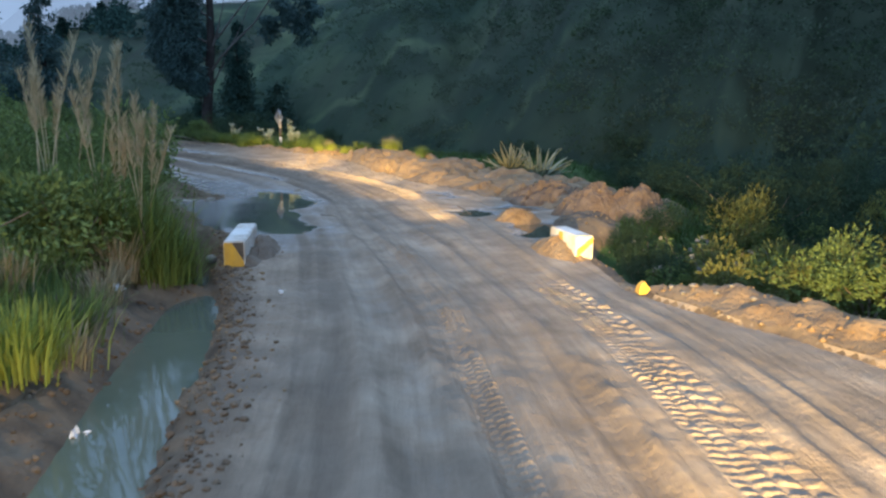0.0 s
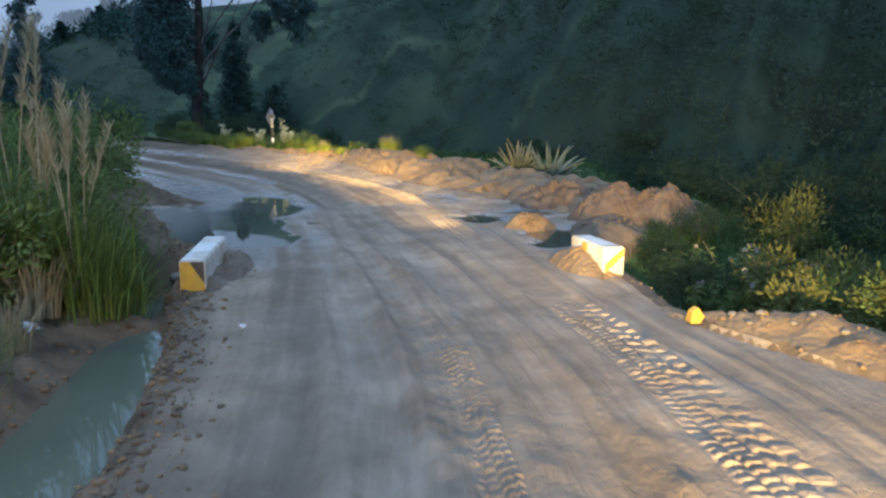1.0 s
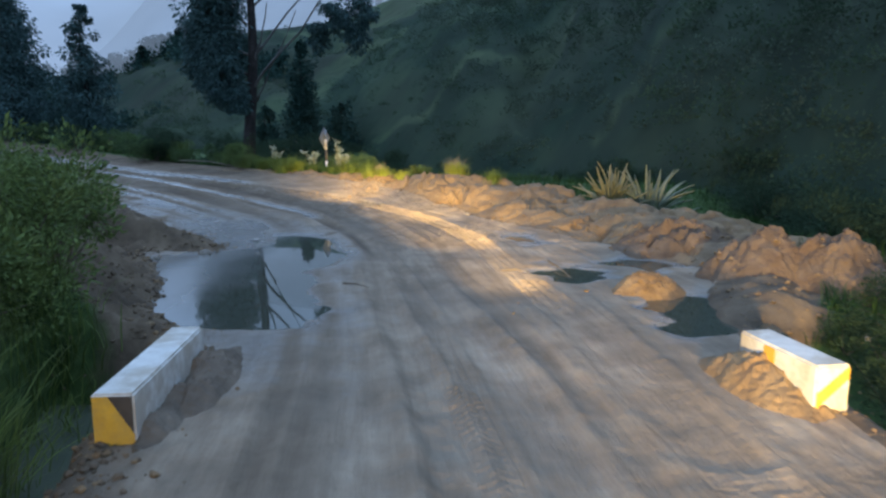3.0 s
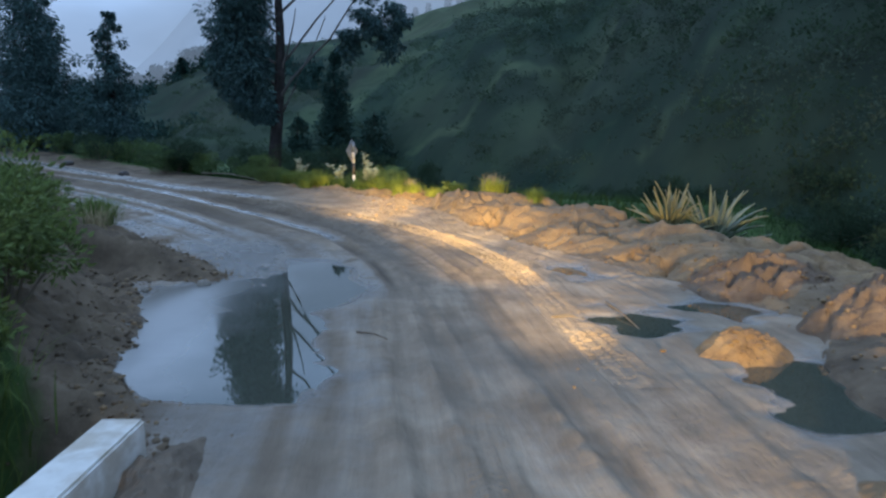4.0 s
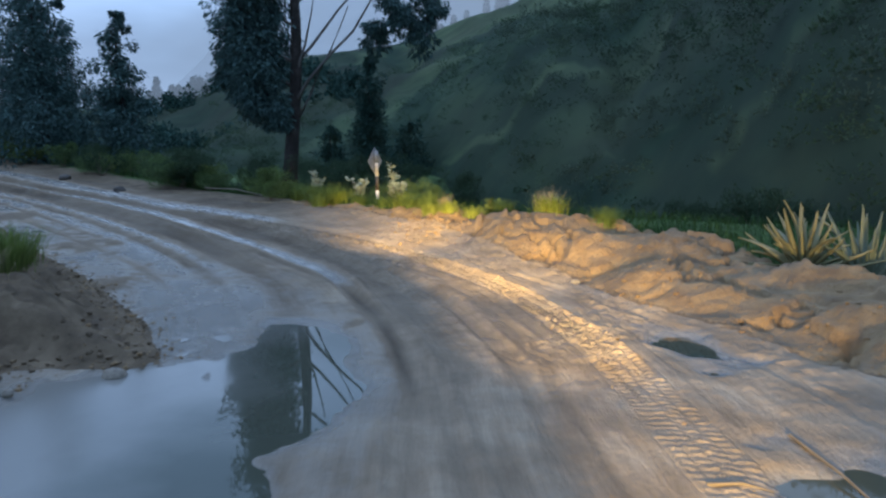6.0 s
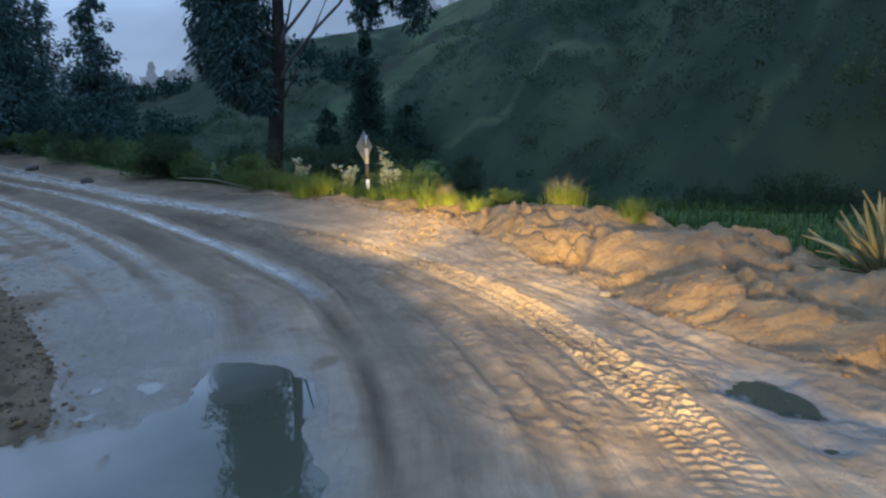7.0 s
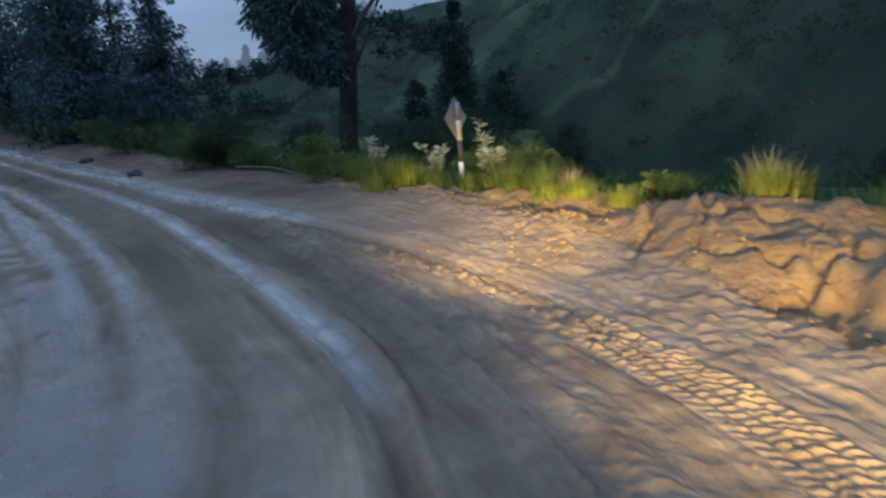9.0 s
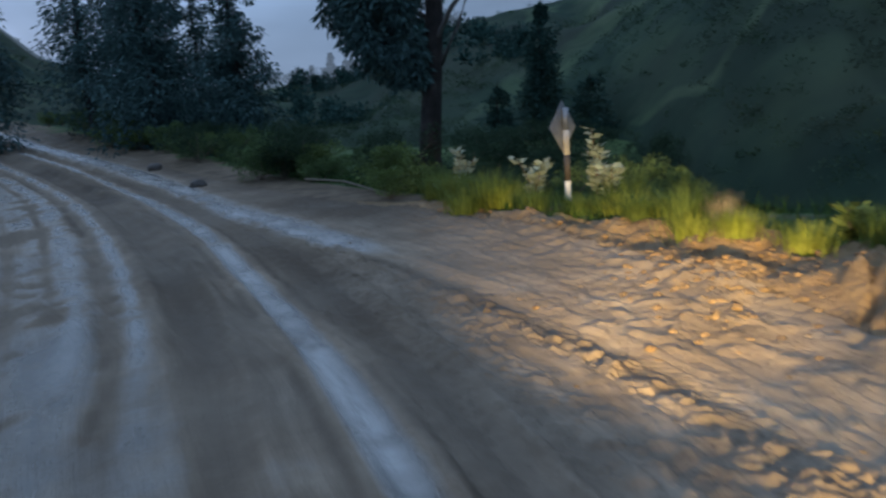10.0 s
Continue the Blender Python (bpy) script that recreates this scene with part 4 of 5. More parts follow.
def road_sign():
    root = tagged(new("road_sign"), "back of a grey diamond sign on a black and white post", "road sign")
    z0 = -0.25
    for i, (a, b, mat) in enumerate(((z0, 0.45, WHITE), (0.45, 0.86, BLACK), (0.86, 1.25, WHITE), (1.25, 1.6, SHEET))):
        bm = bmesh.new()
        bmesh.ops.create_cone(bm, cap_ends=True, segments=12, radius1=0.05, radius2=0.05, depth=b - a)
        bmesh.ops.translate(bm, vec=(0, 0, (a + b) / 2), verts=bm.verts)
        part("post_band", bm, mat, root, ("white band", "black band", "white band", "bare steel post top")[i], True)
    bm = bmesh.new()
    h, w = 0.42, 0.32
    vs = [bm.verts.new((x, 0.062, 1.3 + z)) for x, z in ((0, -h), (w, 0), (0, h), (-w, 0))]
    f = bm.faces.new(vs)
    r = bmesh.ops.extrude_face_region(bm, geom=[f])
    bmesh.ops.translate(bm, vec=(0, 0.006, 0), verts=[g for g in r["geom"] if isinstance(g, bmesh.types.BMVert)])
    bmesh.ops.recalc_face_normals(bm, faces=bm.faces[:])
    panel = part("panel", bm, SHEET, root, "bare metal back of a diamond panel")
    for z in (1.12, 1.45):
        bm = bmesh.new()
        bmesh.ops.create_cube(bm, size=1)
        bmesh.ops.scale(bm, vec=(0.24, 0.02, 0.035), verts=bm.verts)
        bmesh.ops.translate(bm, vec=(0, 0.056, z), verts=bm.verts)
        part("bracket", bm, SHEET, panel)
    return root


road_sign().matrix_world = pose(-7.37, 32.3, height(-7.37, 32.3), 0, -0.8, 66)


# ---- heaps, stones ----
def lump(soup, cx, cy, rx, ry, h, seed, n=26, turn=0.0, sink=0.06, rough=1.0):
    """A heap of loose earth with slumped, cloddy flanks."""
    u, v = np.meshgrid(np.linspace(0, 1, n // 2), np.linspace(0, 2 * math.pi, n, endpoint=False), indexing="ij")
    wob = 1 + 0.25 * fbm(np.cos(v) * 1.3 + 3, np.sin(v) * 1.3 + seed, seed)
    px, py = u * rx * wob * np.cos(v), u * ry * wob * np.sin(v)
    c, s_ = math.cos(turn), math.sin(turn)
    x, y = cx + px * c - py * s_, cy + px * s_ + py * c
    z0 = land(x.ravel(), y.ravel())[0].reshape(x.shape)
    z = z0 - sink * u + h * np.cos(np.clip(u, 0, 1) * math.pi / 2) ** 0.95 * (1 + 0.14 * fbm(x * 3, y * 3, seed + 3)) + h * (1 - u**3) * (0.12 * fbm(x * 4, y * 4, seed + 5) + rough * 0.06 * smooth(0, 0.3, fbm(x * 9, y * 9, seed + 6, 2)) + rough * 0.06 * smooth(0.05, 0.3, fbm(x * 17, y * 17, seed + 7, 2)))
    ids_ = np.arange(x.size).reshape(x.shape)
    nxt = np.roll(ids_, -1, axis=1)
    soup.add(np.stack([x, y, z], -1).reshape(-1, 3), np.stack([ids_[:-1], ids_[1:], nxt[1:], nxt[:-1]], -1).reshape(-1, 4))


for cx, cy, rx, ry, h, turn in ((3.45, 16.6, 1.05, 0.85, 0.62, 0.3), (4.5, 16.3, 1.0, 0.9, 0.74, 0.1), (1.65, 15.5, 0.55, 0.42, 0.3, 0.2), (2.7, 19.0, 1.3, 0.9, 0.4, 0.4), (1.93, 11.8, 0.38, 0.9, 0.24, 0.26), (-2.92, 11.5, 0.26, 1.1, 0.17, 0.15), (-2.9, 10.5, 0.2, 0.6, 0.11, 0.15), (-2.98, 10.95, 0.18, 0.4, 0.13, 0.15), (-3.03, 11.6, 0.2, 0.4, 0.2, 0.15)):
    s_ = Soup()
    lump(s_, cx, cy, rx, ry, h, int(cx * 10), 128, turn, rough=1.0 if cy > 15.9 else 1.3)
    tagged(soup_object("dirt_mound", s_, HEAP if cy > 15.9 else DAMP if cx < 0 else BERM, smooth=True), "heap of dumped reddish-brown earth beside the road" if cy > 15.9 else "heap of dumped tan earth beside the road", "earth heap", "earth heaps")


def stone_mesh(seed, mat):
    bm = bmesh.new()
    bmesh.ops.create_icosphere(bm, subdivisions=2, radius=0.5)
    r = random.Random(seed)
    for v in bm.verts:
        v.co *= 0.75 + 0.5 * (0.5 + 0.5 * noise.noise(v.co * 2.2 + Vector((seed, 0, 0))))
        v.co.z *= 0.7
    me = bpy.data.meshes.new("stone")
    bm.to_mesh(me)
    bm.free()
    me.materials.append(mat)
    return me


dark_stone = stone_mesh(9, BLACK)
stone_kinds = [stone_mesh(k, STONE) for k in range(4)]
bm = bmesh.new()
foot_ = [(-0.5, -0.5), (0.55, -0.42), (0.5, 0.5), (-0.42, 0.55)]
lo = [bm.verts.new((x, y, 0)) for x, y in foot_]
hi = [bm.verts.new((x * 0.3 - 0.22, y * 0.6, 1 + 0.35 * x)) for x, y in foot_]
bm.faces.new(lo[::-1]), bm.faces.new(hi)
for k in range(4):
    bm.faces.new((lo[k], lo[(k + 1) % 4], hi[(k + 1) % 4], hi[k]))
bmesh.ops.bevel(bm, geom=bm.edges[:], offset=0.025, segments=1, affect="EDGES")
me = bpy.data.meshes.new("concrete_chunk")
bm.to_mesh(me)
bm.free()
me.materials.append(YELLOW)
yellow_rock = new("concrete_chunk", me)
yellow_rock.matrix_world = pose(2.6, 8.95, height(2.6, 8.95) - 0.03, 0, 0, 12) @ Matrix.Diagonal((0.21, 0.15, 0.135, 1))
tagged(yellow_rock, "lump of yellow-painted broken concrete on the shoulder", "stone")
for x, y, d in ((-6.05, 18.4, 0.24), (-6.6, 17.6, 0.12), (-3.9, 12.2, 0.3), (-4.2, 12.7, 0.22), (-4.6, 12.3, 0.18), (-22.9, 38.4, 0.5), (-18.2, 35.4, 0.45), (-1.45, 23.75, 0.16), (0.2, 16.05, 0.11), (2.9, 8.8, 0.08), (3.1, 8.6, 0.1), (3.3, 8.35, 0.07), (2.75, 9.3, 0.07), (3.6, 8.0, 0.08), (2.95, 8.5, 0.06), (3.45, 8.3, 0.06)):
    st = new("stone", dark_stone if d > 0.4 else stone_kinds[int(abs(x * 7)) % 4])
    st.matrix_world = pose(x, y, height(x, y) + d * 0.12, 0, 0, x * 50) @ Matrix.Diagonal((d, d, d, 1))
    tagged(st, "loose stone lying on the muddy road edge", "stone", "loose stones")
s_ = Soup()
ico = bmesh.new()
bmesh.ops.create_icosphere(ico, subdivisions=1, radius=0.5)
iv = np.array([v.co[:] for v in ico.verts])
jf = np.array([[v.index for v in f.verts] for f in ico.faces])
ico.free()
n = 7000
cy = rng.uniform(5, 33, n)
pick_ = rng.random(n)
cx = np.where(pick_ < 0.55, RIGHT.at(cy) + rng.gamma(2.2, 0.5, n) - 0.1, LEFT.at(cy) + rng.normal(-0.1, 0.3, n))
cx = np.where((pick_ > 0.96) & (cy > 14), TREAD.at(cy) + rng.normal(0.05, 0.45, n), cx)
cd = 0.014 + 0.042 * rng.random(n) ** 3 + 0.06 * (rng.random(n) < 0.05)
cz = land(cx, cy)[0]
heaped = [(1.65, 15.5, 0.55, 0.42, 0.3), (3.45, 16.6, 1.05, 0.85, 0.62), (4.5, 16.3, 1.0, 0.9, 0.74), (2.7, 19.0, 1.3, 0.9, 0.4)]
for hx_, hy_, rx_, ry_, hh in heaped:
    u_, w_ = rng.uniform(0.1, 1.1, 170) ** 0.6, rng.uniform(0, 2 * math.pi, 170)
    ax_, ay_ = hx_ + rx_ * u_ * np.cos(w_), hy_ + ry_ * u_ * np.sin(w_)
    az_ = land(ax_, ay_)[0] + hh * np.cos(np.clip(u_, 0, 1) * math.pi / 2) ** 0.95 - 0.05 * u_
    cx, cy, cz, cd = np.append(cx, ax_), np.append(cy, ay_), np.append(cz, az_), np.append(cd, 0.02 + 0.07 * rng.random(170) ** 2.5)
# a spill of fist-sized clods at the end of the berm
n = 900
ax_, ay_ = rng.normal(-4.8, 0.55, n), rng.normal(28.6, 0.8, n)
cx, cy, cz, cd = np.append(cx, ax_), np.append(cy, ay_), np.append(cz, land(ax_, ay_)[0] - 0.012), np.append(cd, 0.025 + 0.08 * rng.random(n) ** 2.4)
for x, y, z, d in zip(cx, cy, cz, cd):
    s_.add((iv * rng.uniform(0.6, 1.25, (len(iv), 3))) * (d, d, d * 0.7) + (x, y, z + d * 0.1), jf)
bank = Soup()
n = 2600
by = rng.uniform(4, 27, n)
bx = np.where(by < 9.3, POND.at(by), LEFT.at(by)) + 0.1 - rng.gamma(1.6, 0.5, n)
bd = 0.02 + 0.07 * rng.random(n) ** 3
for x, y, z, d in zip(bx, by, land(bx, by)[0], bd):
    bank.add((iv * rng.uniform(0.6, 1.25, (len(iv), 3))) * (d, d, d * 0.75) + (x, y, z + d * 0.12), jf)
n = 800
by = rng.uniform(3, 12.5, n)
bx = LEFT.at(by) + rng.normal(0.03, 0.16, n)
bd = 0.02 + 0.07 * rng.random(n) ** 2.5
for x, y, z, d in zip(bx, by, land(bx, by)[0], bd):
    bank.add((iv * rng.uniform(0.6, 1.25, (len(iv), 3))) * (d, d, d * 0.75) + (x, y, z + d * 0.1), jf)
tagged(soup_object("bank_clods", bank, SOIL), "dark clods of soil scattered over the bank", "clods", kind="stuff")
tagged(soup_object("earth_clods", s_, BERM), "small clods and gravel along the road edges", "clods", kind="stuff")


# ---- plants ----
def bush_mesh(name, radius, tall, count, leaf, mat, seed):
    global rng
    rng = np.random.default_rng(seed)
    s_ = Soup()
    k = 9
    cen = np.stack([rng.normal(0, radius * 0.45, k), rng.normal(0, radius * 0.45, k), rng.uniform(0.25, 0.85, k) * tall], 1)
    rad = rng.uniform(0.3, 0.55, k) * radius
    which = rng.integers(0, k, count)
    d = unit(rng.normal(size=(count, 3)))
    p = cen[which] + d * rad[which][:, None] * rng.uniform(0.45, 1.05, (count, 1))
    p[:, 2] = np.maximum(np.abs(p[:, 2]), 0.02)
    leaves(s_, p, d + np.array([0, 0, 0.35]) + rng.normal(0, 0.4, (count, 3)), rng.uniform(0.6, 1.3, count) * leaf, rng.uniform(0.3, 0.5, count) * leaf)
    stems = Soup()
    for c in cen[:7]:
        mid = c * np.array([0.4, 0.4, 0.5]) + rng.normal(0, 0.04, 3)
        tube(stems, [(0, 0, -0.1), mid, c], [0.018, 0.013, 0.006], 5)
    return s_.mesh(name, mat), stems.mesh("stem", TWIG)


def plant(kind_name, meshes, x, y, scale, turn, label, category, group, dz=0.0):
    root = tagged(new(kind_name), label, category, group)
    for nm, me in meshes:
        ob = new(nm, me)
        ob.parent = root
    root.matrix_world = pose(x, y, height(x, y) + dz, 0, 0, turn) @ Matrix.Diagonal((scale[0], scale[0], scale[1], 1))
    return root


def bush_kind(radius, tall, count, leaf, mat, seed):
    a, b = bush_mesh("foliage", radius, tall, count, leaf, mat, seed)
    return [("foliage", a), ("stem", b)]


BUSHES = [bush_kind(0.9, 1.2, 3600, 0.075, BUSH, 21), bush_kind(0.8, 1.5, 3400, 0.07, BUSH, 22), bush_kind(0.9, 1.0, 2600, 0.10, OCHRE, 23), bush_kind(0.7, 1.3, 3000, 0.085, BUSH, 24)]
rng = np.random.default_rng(40)
places = []
for k in range(46):
    y = rng.uniform(5.5, 25)
    gap_ = rng.uniform(0.7, 5.5) + (2.4 if y > 14.5 else 0)
    places.append((min(LEFT.at(y), POND.at(y) if y < 9.3 else 9) - gap_ - (0.9 if 9 < y < 14 else 0), y, rng.uniform(0.7, 1.25)))
for i, (x, y, sc) in enumerate(places):
    plant("bush", BUSHES[(0, 1, 3, 0)[i % 4]], x, y, (sc, sc), i * 67, "dense green roadside bush on the left bank".replace(" on the left bank", " on an earth bank"), "bush", "bank bushes")
for k in range(46):
    y = rng.uniform(6.0, 15.5)
    x = RIGHT.at(y) + rng.uniform(1.5, 5.0) + (2.6 if y > 12 else 0.4)
    plant("bush", BUSHES[(2, 0, 2, 3)[k % 4]], x, y, (rng.uniform(0.6, 1.0), rng.uniform(0.75, 1.25)), k * 71, "yellow-green leafy bush beside the road", "bush", "roadside bushes")
rng = np.random.default_rng(44)
BEND = [bush_kind(0.9, 1.3, 3200, 0.085, FOLIAGE, 27), bush_kind(0.8, 1.5, 3200, 0.09, FOLIAGE, 28)]
SHRUBS = [bush_kind(1.3, 1.3, 3200, 0.10, SCRUB, 25), bush_kind(1.1, 1.7, 3200, 0.10, SCRUB, 26)]
rng = np.random.default_rng(41)
for k in range(70):
    x, y = rng.uniform(6.5, 24), rng.uniform(8, 40)
    if RIGHT.off(x, y) > 4.5:
        plant("shrub", SHRUBS[k % 2], x, y, (rng.uniform(0.7, 1.4), rng.uniform(0.6, 1.1)), k * 83, "dark green shrub at the foot of the hillside", "shrub", "slope shrubs")
for x, y, sc in ((3.5, 12.6, 0.42), (4.2, 13.4, 0.5), (3.6, 14.0, 0.4), (4.6, 14.6, 0.5), (3.3, 11.7, 0.34), (3.9, 12.0, 0.42)):
    plant("shrub", SHRUBS[int(x * 10) % 2], x, y, (sc, sc), x * 83, "low dark green shrub in the culvert hollow", "shrub", "hollow shrubs")
for k in range(26):
    x, y = rng.uniform(6.2, 10.5), rng.uniform(14.5, 24)
    plant("shrub", SHRUBS[k % 2], x, y, (rng.uniform(0.6, 1.0), rng.uniform(0.6, 1.0)), k * 83, "dark green shrub behind the dumped earth", "shrub", "slope shrubs")
for k in range(44):
    x = rng.uniform(1.5, 17)
    y = 36.5 + rng.uniform(0, 7) - 0.6 * max(x, 0) + 0.25 * max(-x - 4, 0)
    plant("shrub", SHRUBS[k % 2], x, y, (rng.uniform(0.7, 1.2), rng.uniform(0.6, 1.1)), k * 83, "dark green shrub at the far edge of the meadow", "shrub", "meadow shrubs")
for k in range(74):
    y = rng.uniform(32.5, 50)
    x = RIGHT.at(y) + rng.uniform(0.6, 1.8 if y < 34.5 else 4.5) / max(0.25, float(np.interp(y, RIGHT.y, RIGHT.c)))
    if x > -10.8:
        continue
    plant("bush", (BEND[0], BEND[1], BUSHES[3], SHRUBS[1])[k % 4], x, y, (rng.uniform(0.7, 1.05) * (0.6 if y < 34.5 else 1), rng.uniform(0.5, 0.95) * (0.6 if y < 34.5 else 1)), k * 59, "dark green leafy bush at the outer edge of the bend", "bush", "bend bushes")


rng = np.random.default_rng(45)
for k in range(34):
    x, y = rng.uniform(-32, -3), rng.uniform(62, 79)
    plant("shrub", SHRUBS[k % 2], x, y, (rng.uniform(1.6, 2.4), rng.uniform(1.2, 1.9)), k * 83, "dark green shrub on the low ground below the hillside", "shrub", "valley shrubs")
for k, (x, y, a, b) in enumerate(((-6.5, 33.7, 0.62, 0.7), (-5.7, 33.2, 0.5, 0.55), (-7.9, 34.3, 0.6, 0.6))):
    plant("bush", BEND[k % 2], x, y, (a, b), k * 59, "low dark green bush behind the road sign", "bush", "sign bushes")


def tuft_mesh(count, tall, width, spread, bend, mat, seed):
    global rng
    rng = np.random.default_rng(seed)
    s_ = Soup()
    p = np.concatenate([rng.normal(0, spread, (count, 2)), np.full((count, 1), -0.03)], 1)
    out = np.concatenate([p[:, :2] * 3 + rng.normal(0, spread * 1.5, (count, 2)), np.zeros((count, 1))], 1)
    blades(s_, p, out, rng.uniform(0.55, 1.1, count) * tall, rng.uniform(0.7, 1.3, count) * width, rng.uniform(0.1, bend, count))
    return [("foliage", s_.mesh("foliage", mat))]


TUFT_LIME = tuft_mesh(460, 0.66, 0.016, 0.21, 0.8, LIME, 61)
TUFT_GREEN = tuft_mesh(400, 0.75, 0.014, 0.2, 0.8, GRASS, 62)
TUFT_STRAW = tuft_mesh(160, 0.7, 0.012, 0.10, 0.6, STRAW, 63)
for x, y, kind_, sc in ((-2.15, 28.6, TUFT_LIME, 0.8), (-2.2, 28.8, TUFT_STRAW, 1.05), (-5.2, 30.0, TUFT_LIME, 0.65), (-4.9, 30.2, TUFT_STRAW, 0.7), (-6.2, 31.2, TUFT_LIME, 0.75), (-5.7, 31.0, TUFT_LIME, 0.6), (-8.3, 31.9, TUFT_LIME, 0.8), (-8.7, 32.2, TUFT_GREEN, 1.0), (-7.0, 31.4, TUFT_GREEN, 0.55), (-4.0, 29.4, TUFT_LIME, 0.6), (-9.6, 33.2, TUFT_GREEN, 0.8), (-3.75, 7.6, TUFT_STRAW, 0.9), (-3.95, 8.5, TUFT_STRAW, 1.1), (-3.9, 9.4, TUFT_GREEN, 1.2), (-3.35, 5.4, TUFT_LIME, 0.9), (-3.55, 8.9, TUFT_GREEN, 1.0), (-3.6, 6.5, TUFT_GREEN, 0.9), (-11, 35, TUFT_GREEN, 0.9), (-8.9, 31.6, TUFT_GREEN, 0.7), (-7.7, 31.5, TUFT_GREEN, 0.6), (-6.6, 31.5, TUFT_GREEN, 0.6), (-6.0, 30.7, TUFT_GREEN, 0.5), (-5.4, 30.6, TUFT_GREEN, 0.8), (-4.7, 29.6, TUFT_LIME, 0.55), (-3.3, 29.3, TUFT_GREEN, 0.6), (-6.4, 32.2, TUFT_GREEN, 0.9), (-9.5, 32.6, TUFT_GREEN, 0.8), (-10.2, 33.4, TUFT_GREEN, 0.8), (-0.9, 27.6, TUFT_GREEN, 0.7), (-7.3, 15.6, TUFT_GREEN, 0.9), (-7.9, 16.3, TUFT_STRAW, 0.8), (-8.3, 17.2, TUFT_GREEN, 1.0), (-8.9, 18.3, TUFT_GREEN, 1.0), (-8.6, 19.4, TUFT_STRAW, 0.9), (-9.3, 20.5, TUFT_GREEN, 0.9), (-10.5, 22.0, TUFT_GREEN, 1.0), (-6.8, 14.6, TUFT_GREEN, 0.8), (-7.6, 14.2, TUFT_LIME, 0.7), (-3.9, 4.8, TUFT_GREEN, 1.1), (-3.2, 5.9, TUFT_STRAW, 0.7), (-4.3, 6.9, TUFT_STRAW, 0.9)):
    plant("grass_tuft", kind_, x, y, (sc, sc), x * 100, "tuft of long grass growing at the road edge", "grass", "grass tufts")

REED = tuft_mesh(220, 1.15, 0.022, 0.16, 0.55, OCHRE, 64)
REED_GREEN = tuft_mesh(220, 1.05, 0.022, 0.18, 0.6, GRASS, 65)
rng = np.random.default_rng(43)
for k in range(10):
    y = rng.uniform(5.6, 12.5)
    x = RIGHT.at(y) + rng.uniform(2.4, 4.2) + 0.5 * (9.5 < y < 14)
    sc = rng.uniform(0.65, 1.0)
    plant("grass_tuft", (REED, REED_GREEN)[k % 2], x, y, (sc, sc), k * 97, "tall yellowing reed grass beside the road", "grass", "reed tufts")


def agave(x, y, scale, n, seed, mat, label, wide=0.052):
    global rng
    rng = np.random.default_rng(seed)
    root = tagged(new("agave"), label, "agave", "agaves")
    root.matrix_world = pose(x, y, height(x, y) - 0.03)
    s_ = Soup()
    u = np.linspace(0, 1, 7)
    w = wide * np.array([0.7, 0.95, 1.0, 0.9, 0.7, 0.4, 0.03])
    c = np.stack([u * 0 + 0, u, 0.10 * u * u], 1)
    v = np.concatenate([c + np.stack([-w, 0 * w, 0.05 * w / wide * 0.6], 1), c, c + np.stack([w, 0 * w, 0.05 * w / wide * 0.6], 1), c + np.array([0, 0, -0.025])], 0)
    k = 7
    f = []
    for i in range(k - 1):
        f += [(i, k + i, k + i + 1, i + 1), (k + i, 2 * k + i, 2 * k + i + 1, k + i + 1), (3 * k + i, i, i + 1, 3 * k + i + 1), (2 * k + i, 3 * k + i, 3 * k + i + 1, 2 * k + i + 1)]
    s_.add(v, f)
    bent = Soup()
    v2 = np.array(v)
    v2[:, 2] -= 0.5 * np.maximum(v2[:, 1] - 0.25, 0) ** 2
    bent.add(v2, f)
    kinds_ = [s_.mesh("leaf", mat, True), bent.mesh("leaf", mat, True)]
    for i in range(n):
        ob = new("leaf", kinds_[int(rng.random() < 0.55)])
        ob.parent = root
        el = min(86, 10 + 66 * (i / n) + rng.normal(0, 14))
        ln = scale * rng.uniform(0.6, 1.15)
        ob.matrix_world = root.matrix_world @ pose(0, 0, 0.04 + 0.1 * i / n, 0, 0, i * 137.5 + rng.normal(0, 16)) @ pose(0, 0.04, 0, el, rng.normal(0, 14), 0) @ Matrix.Diagonal((ln, ln, ln, 1))
    return root


agave(3.35, 25.1, 1.4, 62, 5, AGAVE, "large grey-green agave rosette on the earth berm")
agave(2.3, 24.9, 1.15, 62, 6, AGAVE_PALE, "smaller yellowish agave rosette on the earth berm")


def leafy_stalk(x, y, tall, mat, seed, label):
    global rng
    rng = np.random.default_rng(seed)
    root = tagged(new("leafy_plant"), label, "plant", "leafy plants")
    root.matrix_world = pose(x, y, height(x, y) - 0.04)
    st, lf = Soup(), Soup()
    for k in range(5):
        lean = rng.normal(0, 0.18, 2)
        h = tall * rng.uniform(0.7, 1.05)
        pts = [(lean[0] * u * u * h, lean[1] * u * u * h, u * h) for u in np.linspace(0, 1, 6)]
        tube(st, pts, np.linspace(0.014, 0.006, 6), 5)
        m = 26
        u = rng.uniform(0.3, 1.02, m)
        p = np.stack([lean[0] * u * u * h, lean[1] * u * u * h, u * h], 1)
        a = rng.uniform(0, 2 * math.pi, m)
        leaves(lf, p, np.stack([np.cos(a), np.sin(a), rng.uniform(0, 0.7, m)], 1), rng.uniform(0.14, 0.24, m), rng.uniform(0.06, 0.1, m))
    soup_object("stem", st, TWIG, root)
    soup_object("leaf", lf, mat, root)
    return root


